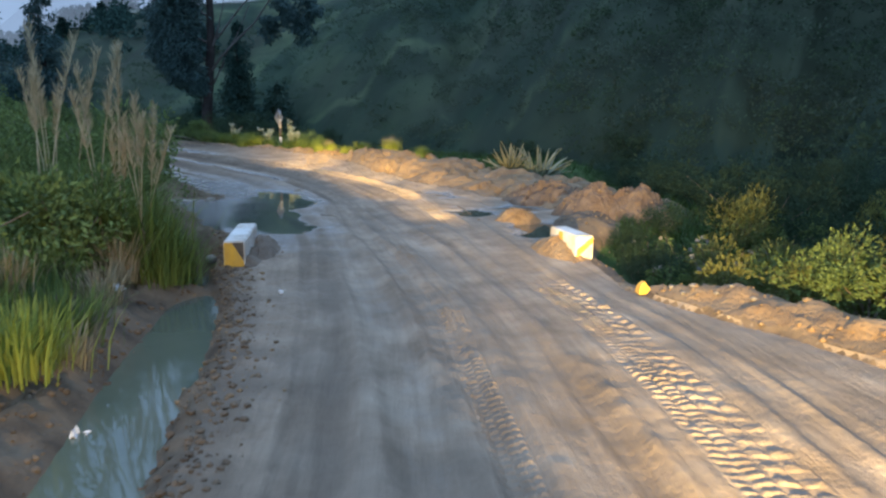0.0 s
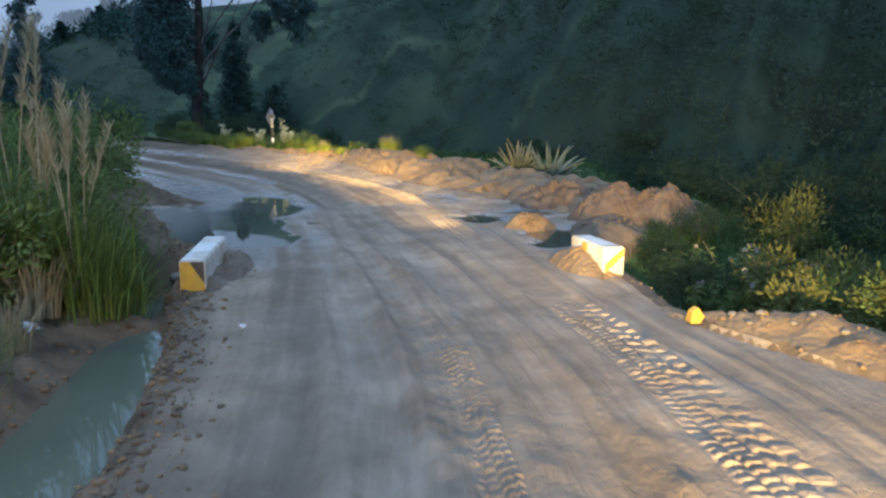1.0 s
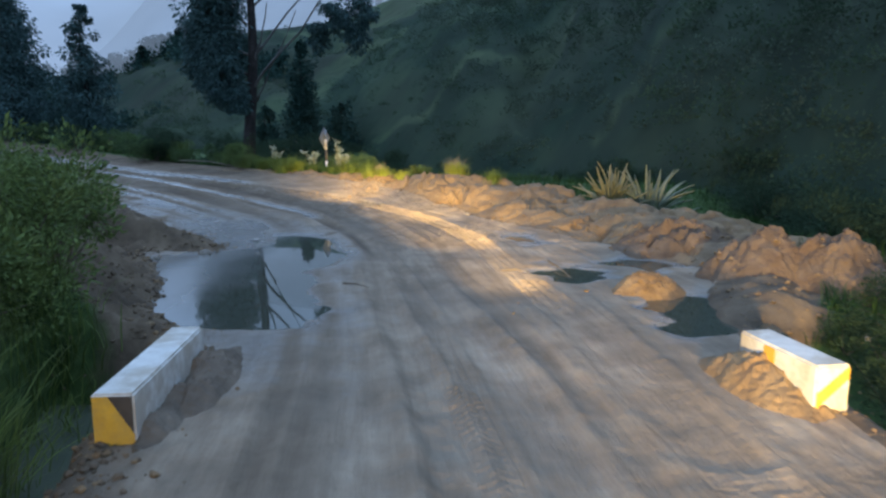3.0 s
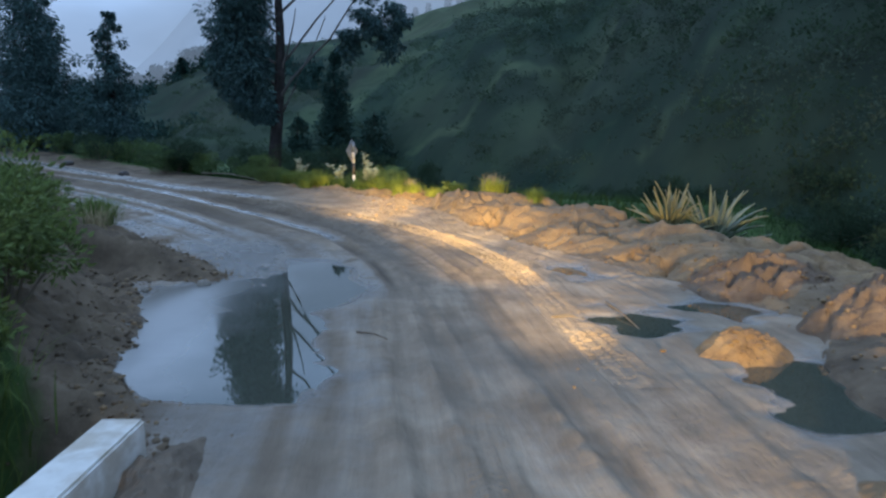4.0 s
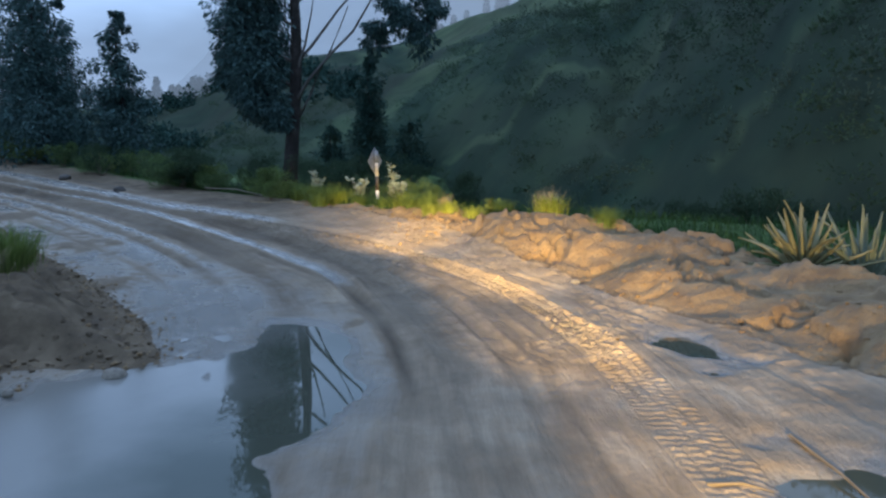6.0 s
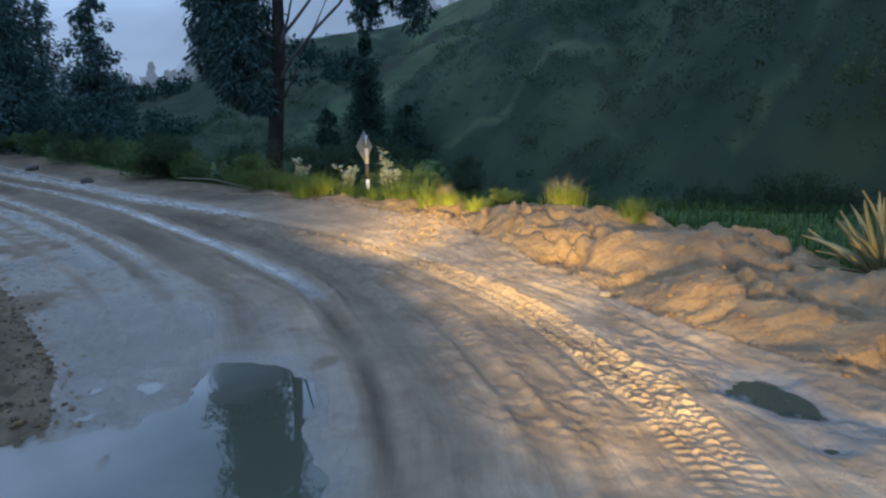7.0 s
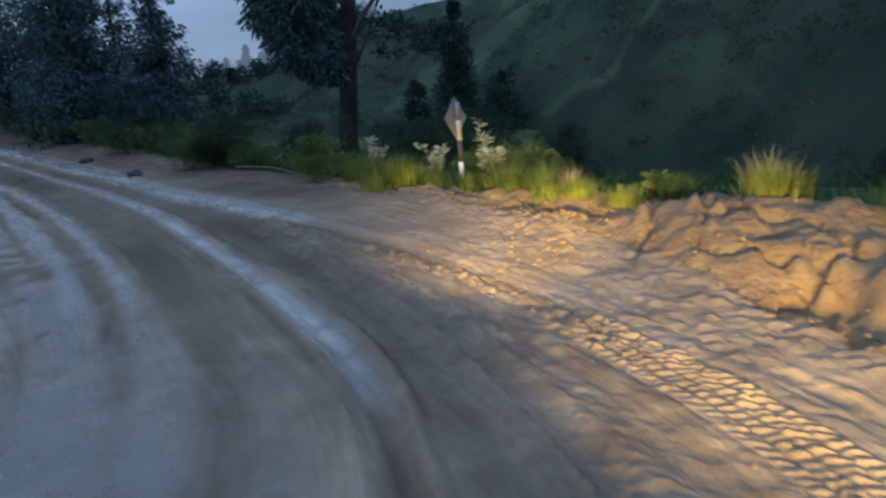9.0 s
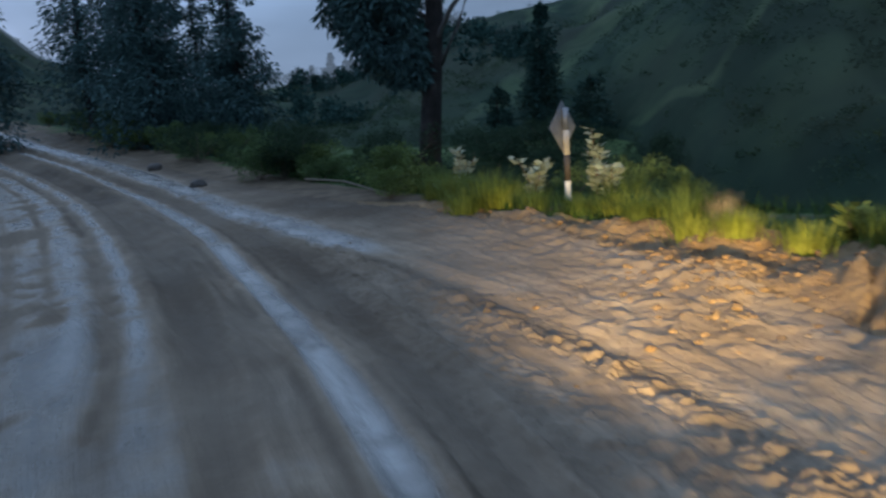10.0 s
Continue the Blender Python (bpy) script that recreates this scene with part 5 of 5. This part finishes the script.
leafy_stalk(-7.0, 32.7, 1.25, SILVER, 1, "tall plant with broad silvery green leaves by the sign")
leafy_stalk(-6.7, 32.4, 0.75, SILVER, 2, "tall plant with broad silvery green leaves by the sign")
leafy_stalk(-8.1, 32.8, 0.8, SILVER, 3, "tall plant with broad silvery green leaves by the sign")
leafy_stalk(-9.9, 33.9, 0.9, SILVER, 4, "plant with pale broad leaves at the verge")
leafy_stalk(-3.6, 29.7, 0.55, BUSH, 5, "upright leafy weed on the earth berm")
leafy_stalk(3.05, 9.7, 0.45, OCHRE, 6, "small yellow-leaved sprig at the ditch edge")

FLOWER = material("pale_flowers", [(0.25, 0.24, 0.2), (0.38, 0.36, 0.31)], 9.0, (0.7, 0.9), 0, island=0.2, spec=0.2)


def weed_clump(x, y, tall, stems, mat, seed, label):
    """Stalks fanning from one root, with long drooping leaves and a few pale flower heads."""
    global rng
    rng = np.random.default_rng(seed)
    root = tagged(new("weed_clump"), label, "plant", "roadside weeds")
    root.matrix_world = pose(x, y, height(x, y) - 0.05)
    st, lf = Soup(), Soup()
    for k in range(stems):
        a = rng.uniform(0, 2 * math.pi)
        out = rng.uniform(0.1, 0.55)
        h = tall * rng.uniform(0.65, 1.08)
        us = np.linspace(0, 1, 7)
        pts = np.stack([math.cos(a) * out * h * us**1.4, math.sin(a) * out * h * us**1.4, h * us], 1)
        st = Soup()
        tube(st, pts, np.linspace(0.011, 0.004, 7), 5)
        stem = soup_object("stem", st, TWIG, root)
        m = 34
        u = rng.uniform(0.25, 1.0, m)
        p = np.stack([np.interp(u, us, pts[:, i]) for i in range(3)], 1)
        b = rng.uniform(0, 2 * math.pi, m)
        leaves(lf, p, np.stack([np.cos(b), np.sin(b), rng.uniform(-0.9, 0.25, m)], 1), rng.uniform(0.1, 0.2, m), rng.uniform(0.025, 0.045, m))
        if k % 5 == 0:
            fl = Soup()
            d = unit(rng.normal(size=(26, 3)) + np.array([0, 0, 0.6]))
            leaves(fl, np.repeat(pts[-1:], 26, 0), d, 0.05, 0.03)
            soup_object("flower_head", fl, FLOWER, stem)
    soup_object("leaf", lf, mat, root)


for i, (x, y, tall, stems, mat) in enumerate(((4.3, 11.0, 1.1, 20, OCHRE), (4.9, 10.4, 1.15, 20, OCHRE), (4.4, 12.2, 1.1, 18, BUSH), (5.3, 11.4, 1.25, 18, OCHRE), (5.4, 9.6, 1.1, 20, BUSH), (6.0, 10.4, 1.25, 18, BUSH), (3.5, 11.4, 0.6, 12, BUSH), (5.7, 8.3, 1.0, 20, BUSH), (6.5, 9.1, 1.2, 18, BUSH), (4.0, 13.6, 0.7, 12, BUSH), (5.0, 13.4, 0.9, 14, BUSH), (6.0, 7.0, 1.0, 18, OCHRE), (6.9, 7.9, 1.1, 16, BUSH), (5.6, 12.8, 1.1, 16, BUSH))):
    weed_clump(x, y, tall, stems, mat, 500 + i, "bushy yellow-green weed with drooping leaves and pale flowers" if mat is OCHRE else "bushy dark green weed with drooping leaves and pale flowers")


def plume_grass(x, y, tall, seed):
    global rng
    rng = np.random.default_rng(seed)
    root = tagged(new("plume_grass"), "tall grass with pale feathery seed plumes", "grass", "plume grasses")
    root.matrix_world = pose(x, y, height(x, y) - 0.05)
    for k in range(4):
        st, pl = Soup(), Soup()
        lean = rng.normal(0, 0.10, 2)
        h = tall * rng.uniform(0.8, 1.1)
        foot = rng.normal(0, 0.18, 2)
        us = np.linspace(0, 1, 8)
        pts = np.stack([foot[0] + lean[0] * us**2 * h, foot[1] + lean[1] * us**2 * h, us * h], 1)
        tube(st, pts, np.linspace(0.011, 0.005, 8), 5)
        m = 150
        u = rng.uniform(0.68, 1.0, m)
        p = np.stack([np.interp(u, us, pts[:, i]) for i in range(3)], 1)
        a = rng.uniform(0, 2 * math.pi, m)
        leaves(pl, p, np.stack([np.cos(a) * 0.5, np.sin(a) * 0.5, np.full(m, 1.0)], 1), rng.uniform(0.1, 0.2, m), 0.009)
        stalk = soup_object("stalk", st, STRAW, root)
        soup_object("plume", pl, STRAW, stalk)
    s2 = Soup()
    n = 420
    p = np.concatenate([rng.normal(0, 0.22, (n, 2)), np.zeros((n, 1))], 1)
    blades(s2, p, rng.normal(0, 1, (n, 3)), rng.uniform(0.7, 1.6, n), rng.uniform(0.01, 0.018, n), rng.uniform(0.2, 0.8, n))
    soup_object("foliage", s2, GRASS, root)


for i, (x, y, tall) in enumerate(((-4.35, 9.0, 2.6), (-4.1, 9.4, 2.5), (-4.8, 8.8, 2.5), (-3.85, 9.1, 2.0), (-5.1, 9.3, 2.5))):
    plume_grass(x, y, tall, 300 + i)

# grass over bank and meadow
rng = np.random.default_rng(90)


def grass_cover(name, n, pick, tall, width, mat, label):
    s_ = Soup()
    xy = pick(n)
    z, _, g, kind_, _ = land(xy[:, 0], xy[:, 1])
    keep = g > rng.uniform(0.3, 0.8, n)
    p = np.column_stack([xy, z - 0.02])[keep]
    m = len(p)
    blades(s_, p, rng.normal(0, 1, (m, 3)), rng.uniform(0.5, 1.2, m) * tall, rng.uniform(0.7, 1.4, m) * width, rng.uniform(0.15, 0.9, m))
    return tagged(soup_object(name, s_, mat), label, "grass", kind="stuff")


def left_strip(n):
    y = rng.uniform(3.5, 30, n)
    edge = np.where(y < 9.3, np.minimum(POND.at(y), LEFT.at(y)), LEFT.at(y))
    return np.column_stack([edge - 0.4 - 7.0 * rng.random(n) ** 1.3, y])


def right_strip(n):
    y = rng.uniform(14, 40, n)
    return np.column_stack([RIGHT.at(y) + 0.9 + 9 * rng.random(n) ** 1.5 / np.interp(y, RIGHT.y, RIGHT.c), y])


grass_cover("bank_grass", 42000, left_strip, 0.6, 0.014, GRASS, "dense long green grass covering the bank")
grass_cover("meadow_grass", 42000, right_strip, 0.35, 0.014, MEADOW, "green grass of the meadow behind the berm")


# ---- trees ----
def tree(name, x, y, tall, girth, limbs, crown_spots, leaf, mat, bark, label, seed, category="tree", lean=(0, 0), drop=0.0):
    """limbs: (from height fraction, way, length, up); crown_spots: (x, y, z, radius, count) relative to the foot."""
    global rng
    rng = np.random.default_rng(seed)
    root = tagged(new(name), label, category, "trees")
    root.matrix_world = pose(x, y, height(x, y) - 0.1)
    us = np.linspace(0, 1, 14)
    wob = 0.012 * tall
    pts = np.stack([lean[0] * us * tall + wob * np.sin(us * 7 + seed), lean[1] * us * tall + wob * np.cos(us * 5 + seed), us * tall], 1)
    st = Soup()
    tube(st, pts, girth * (1 - 0.85 * us) * (1 + 0.5 * np.exp(-us * 30)), 12)
    soup_object("trunk", st, bark, root, True)
    for f, way, ln, up in limbs:
        st = Soup()
        p0 = np.array([np.interp(f, us, pts[:, i]) for i in range(3)])
        d = np.array([math.cos(radians(way)), math.sin(radians(way)), up])
        q = np.stack([p0 + d * ln * u + np.array([0, 0, 0.18 * ln * u * u]) + rng.normal(0, 0.028 * ln, 3) * (u > 0) for u in np.linspace(0, 1, 7)])
        tube(st, q, girth * 0.27 * (1 - f * 0.5) * np.linspace(1, 0.25, 7), 7)
        soup_object("limb", st, GREY_BARK, root, True)
    s_ = Soup()
    for cx, cy, cz, r, count in crown_spots:
        k = max(3, count // 70)
        cen = np.array([cx, cy, cz]) + unit(rng.normal(size=(k, 3))) * r * rng.uniform(0.2, 0.95, (k, 1)) * np.array([1, 1, 1.1])
        which = rng.integers(0, k, count)
        d = unit(rng.normal(size=(count, 3)))
        p = cen[which] + d * (0.32 * r) * rng.uniform(0.2, 1.0, (count, 1))
        leaves(s_, p, d * np.array([0.7, 0.7, 0.5]) + np.array([0, 0, -drop]), rng.uniform(0.6, 1.3, count) * leaf, rng.uniform(0.28, 0.45, count) * leaf)
    soup_object("crown", s_, mat, root)
    return root


def column(tall, radius, low, count, power=1.0, wild=0.0):
    spots = []
    for u in np.linspace(0, 1, 9):
        sway = 0.55 * radius * (1 - u) * wild
        spots.append((sway * math.cos(u * 23 + tall), sway * math.sin(u * 17 + tall), low + (tall - low) * u, radius * max(0.18, (1 - u) ** power), int(count * max(0.2, 1 - u) / 4.5)))
    return spots


# main eucalyptus at the bend: dark crown hanging on one side, bare limbs on the other
tree("eucalyptus_tree", -12.3, 37.6, 15.0, 0.30,
     [(0.19, 10, 2.2, 1.95), (0.3, -15, 0.95, 3.2), (0.26, -5, 4.6, 1.0), (0.36, 25, 3.2, 1.1), (0.30, 170, 2.6, 0.4), (0.36, 190, 2.6, 0.3), (0.45, 160, 2.6, 0.6), (0.5, 30, 4.0, 1.0)],
     [(-0.4, -0.3, 3.4, 0.6, 1800), (-0.8, -0.1, 3.9, 0.85, 3000), (-1.2, -0.2, 4.7, 1.2, 7000), (-1.8, 0, 5.2, 1.1, 4500), (-1.4, 0.2, 5.9, 1.45, 7200), (-1.5, 0.0, 7.3, 1.6, 7200), (-1.0, 0, 8.8, 1.6, 5780), (-1.2, 0.2, 10.4, 1.8, 5100), (-0.6, 0, 12.3, 1.8, 3740), (3.1, 1.0, 6.5, 0.75, 1190), (4.6, 1.2, 6.6, 0.95, 1870), (3.9, 1.2, 7.7, 0.9, 1530), (5.2, 1.2, 7.6, 0.7, 1020), (1.5, 0, 14, 1.6, 2380)],
     0.21, EUCALYPT, BARK, "tall eucalyptus with a dark hanging crown and bare grey limbs", 11, lean=(0.01, 0), drop=0.6)
tree("cypress_tree", -25.5, 90, 13.5, 0.25, [], column(12.3, 2.9, 0.3, 16000, 0.35), 0.4, CYPRESS, BARK, "dark narrow cypress below the hillside", 12)
tree("cypress_tree", -29.5, 88, 6.0, 0.2, [], column(5.2, 2.2, 0.4, 4000, 0.35), 0.4, CYPRESS, BARK, "short dark round-topped cypress below the hillside", 13)
tree("cypress_tree", -20.0, 86, 6.0, 0.2, [], column(5.2, 2.6, 0.4, 4500, 0.35), 0.4, CYPRESS, BARK, "short dark round-topped cypress below the hillside", 14)
for i, (x, y, h, r) in enumerate(((-24.7, 45, 8.7, 1.75), (-28.4, 43.8, 11.5, 2.2), (-31.5, 46.5, 12, 2.4), (-36, 47, 12.5, 2.6), (-34.5, 53, 12, 2.4), (-40, 44, 11.5, 2.6))):
    tree("eucalyptus_tree", x, y, h * 0.86, 0.25, [(0.4, 40 * i, 1.1, 1.0), (0.5, 40 * i + 150, 1.0, 0.9)], column(h + 0.2, r * 1.15, 1.6, 10500, 0.45, 0.7), 0.26, EUCALYPT, BARK, "slender eucalyptus with dark dense foliage in a roadside stand", 30 + i, drop=0.5)

# scrub on the hillside
rng = np.random.default_rng(120)
s_ = Soup()
n = 800
ia, ir = rng.integers(60, 380, n), (4 + 83 * rng.random(n)).astype(int)
keep = hg[ia, ir] < rng.uniform(0.0, 0.35, n)
ia, ir, n = ia[keep], ir[keep], int(keep.sum())
size = rng.uniform(0.5, 1.6, n) * (0.5 + ir / 55)
per = 44
base = np.stack([hx[ia, ir], hy[ia, ir], hz[ia, ir]], 1) + rng.normal(0, 1.2, (n, 3)) * np.array([1, 1, 0])
d = unit(rng.normal(size=(n, per, 3)))
d[..., 2] = np.abs(d[..., 2]) * 0.8
p = (base[:, None] + d * size[:, None, None] * rng.uniform(0.3, 0.95, (n, per, 1))).reshape(-1, 3)
leaves(s_, p, d.reshape(-1, 3) + rng.normal(0, 0.4, (n * per, 3)), np.repeat(size, per) * rng.uniform(0.22, 0.42, n * per), np.repeat(size, per) * 0.2)
n, per = 7000, 38
ia, ir = rng.integers(150, 400, n), (2 + 34 * rng.random(n)).astype(int)
keep = ((hg[ia, ir] < rng.uniform(0.1, 0.6, n)) & (fbm(ia * 0.11, ir * 0.16, 295, 3) > rng.uniform(-0.4, 0.15, n))) | (ia > 262)
ia, ir, n = ia[keep], ir[keep], int(keep.sum())
size = rng.uniform(0.5, 1.5, n) * (0.55 + ir / 45)
base = np.stack([hx[ia, ir], hy[ia, ir], hz[ia, ir]], 1) + rng.normal(0, 0.8, (n, 3)) * np.array([1, 1, 0.1])
d = unit(rng.normal(size=(n, per, 3)))
d[..., 2] = np.abs(d[..., 2])
p = (base[:, None] + d * size[:, None, None] * rng.uniform(0.3, 0.9, (n, per, 1))).reshape(-1, 3)
leaves(s_, p, d.reshape(-1, 3) + rng.normal(0, 0.4, (n * per, 3)), np.repeat(size, per) * rng.uniform(0.12, 0.26, n * per), np.repeat(size, per) * 0.11)
tagged(soup_object("hill_scrub", s_, SCRUB), "scattered dark green shrubs over the hillside", "shrubs", kind="stuff")
s_ = Soup()
n, per = 1700, 60
ia, ir = rng.integers(205, 330, n), (6 + 40 * rng.random(n)).astype(int)
size = rng.uniform(0.5, 1.3, n) * (0.6 + ir / 40)
base = np.stack([hx[ia, ir], hy[ia, ir], hz[ia, ir]], 1) + rng.normal(0, 1.0, (n, 3)) * np.array([1, 1, 0.1])
d = unit(rng.normal(size=(n, per, 3)))
d[..., 2] = np.abs(d[..., 2])
p = (base[:, None] + d * size[:, None, None] * rng.uniform(0.3, 0.9, (n, per, 1))).reshape(-1, 3)
leaves(s_, p, d.reshape(-1, 3) + rng.normal(0, 0.4, (n * per, 3)), np.repeat(size, per) * rng.uniform(0.14, 0.3, n * per), np.repeat(size, per) * 0.13)
# a wooded gully on the far side of the valley
woods = Soup()
n, per = 420, 90
wa, wr = rng.uniform(-36, -19, n), rng.uniform(0.3, 0.9, n)
ia, ir = np.round((wa + 110) / 220 * 439).astype(int), np.round(wr * 88).astype(int)
keep = fbm(wa * 0.3 + wr * 3, wr * 5, 291, 3) > -0.05
ia, ir, n = ia[keep], ir[keep], int(keep.sum())
size = rng.uniform(1.4, 3.6, n) * (0.4 + ir / 70)
base = np.stack([hx[ia, ir], hy[ia, ir], hz[ia, ir]], 1) + rng.normal(0, 2.0, (n, 3)) * np.array([1, 1, 0])
d = unit(rng.normal(size=(n, per, 3))) * np.array([0.7, 0.7, 1.3])
d[..., 2] = np.abs(d[..., 2])
p = (base[:, None] + d * size[:, None, None] * rng.uniform(0.3, 1.0, (n, per, 1))).reshape(-1, 3)
leaves(woods, p, d.reshape(-1, 3) + rng.normal(0, 0.4, (n * per, 3)), np.repeat(size, per) * rng.uniform(0.2, 0.4, n * per), np.repeat(size, per) * 0.2)
tagged(soup_object("woods", woods, CYPRESS), "dark woods filling a gully across the valley", "woods", kind="stuff")
tagged(soup_object("pale_scrub", s_, PALE_SCRUB), "scattered grey-green shrubs over the hillside", "shrubs", kind="stuff")


def hill_point(az, el_r):
    """A place on the hillside, by its bearing and its share of the way up."""
    i = int(round((az + 110) / 220 * 439))
    j = int(round(el_r * 88))
    return hx[i, j], hy[i, j], hz[i, j]


def ridge_tree(az, up, tall, wide, seed):
    global rng
    rng = np.random.default_rng(seed)
    x, y, z = hill_point(az, up)
    root = tagged(new("ridge_tree"), "small dark tree standing on the far ridge", "tree", "ridge trees")
    root.matrix_world = pose(x, y, z - 0.3)
    st, s_ = Soup(), Soup()
    tube(st, [(0, 0, 0), (0.1, 0, tall * 0.5), (0, 0, tall)], [0.25, 0.16, 0.04], 6)
    n = 420
    u = rng.random(n) ** 0.8
    a = rng.uniform(0, 2 * math.pi, n)
    r = wide * (1 - u) ** 0.6 * rng.uniform(0.2, 1.0, n)
    p = np.stack([r * np.cos(a), r * np.sin(a), tall * (0.15 + 0.87 * u)], 1)
    leaves(s_, p, np.stack([np.cos(a), np.sin(a), rng.normal(0, 0.5, n)], 1), rng.uniform(0.8, 1.5, n), rng.uniform(0.5, 0.8, n))
    soup_object("trunk", st, BARK, root)
    soup_object("crown", s_, CYPRESS, root)


ridge_tree(-33.0, 0.86, 11.0, 2.2, 1)
ridge_rng = np.random.default_rng(77)
for k, (a, b) in enumerate([(2.6, 3.6)] * 3 + [(-13, -6)] * 14 + [(-33, -26)] * 9 + [(-39, -34)] * 5 + [(-36, -25)] * 20):
    ridge_tree(ridge_rng.uniform(a, b), ridge_rng.uniform(0.86 if k < 45 else 0.5, 0.985), ridge_rng.uniform(3.5, 8.0), ridge_rng.uniform(1.0, 2.1), 50 + k)


# ---- sticks and litter on the road ----
def stick(pts, radius, label):
    s_ = Soup()
    q = [(x, y, height(x, y) + radius * 0.8 + dz) for x, y, dz in pts]
    tube(s_, q, np.linspace(radius, radius * 0.5, len(q)), 6)
    tagged(soup_object("stick", s_, TWIG, smooth=True), label, "stick", "fallen sticks")


stick([(0.34, 17.86, 0.02), (0.5, 17.2, 0.05), (0.66, 16.59, 0.02)], 0.016, "long dry stick lying across the puddle")
stick([(-0.43, 16.87, 0.0), (-0.2, 16.9, 0.02), (0.01, 16.92, 0.0)], 0.014, "short dry stick pressed into the mud")
stick([(-2.73, 15.69, 0.0), (-2.5, 15.6, 0.02), (-2.3, 15.47, 0.0)], 0.013, "broken twig lying on the wet mud")
stick([(-4.55, 28.9, 0.03), (-4.3, 28.3, 0.06), (-4.2, 27.9, 0.02)], 0.014, "thin dry stick on the clods of the berm")


def litter(x, y, sx, sy, turn, label):
    bm = bmesh.new()
    bmesh.ops.create_grid(bm, x_segments=6, y_segments=6, size=0.5)
    for v in bm.verts:
        v.co.z = 0.25 * noise.noise(v.co * 3.1 + Vector((x, y, 0)))
    bmesh.ops.solidify(bm, geom=bm.faces[:], thickness=0.02)
    me = bpy.data.meshes.new("litter")
    bm.to_mesh(me)
    bm.free()
    me.materials.append(PLASTIC)
    ob = new("litter", me)
    ob.matrix_world = pose(x, y, height(x, y) + 0.04, 10, 20, turn) @ Matrix.Diagonal((sx, sy, 0.3, 1))
    tagged(ob, label, "litter", "litter")


litter(-2.62, 4.85, 0.13, 0.09, 20, "crumpled white plastic scrap at the water's edge")
litter(-3.75, 8.0, 0.12, 0.16, 60, "white plastic scrap caught in the bank grass")
litter(-2.0, 8.6, 0.06, 0.04, 10, "small white scrap on the muddy road edge")
stick([(-14.6, 35.2, 0.15), (-13.0, 34.4, 0.2), (-11.2, 33.4, 0.05)], 0.03, "fallen branch lying along the verge")
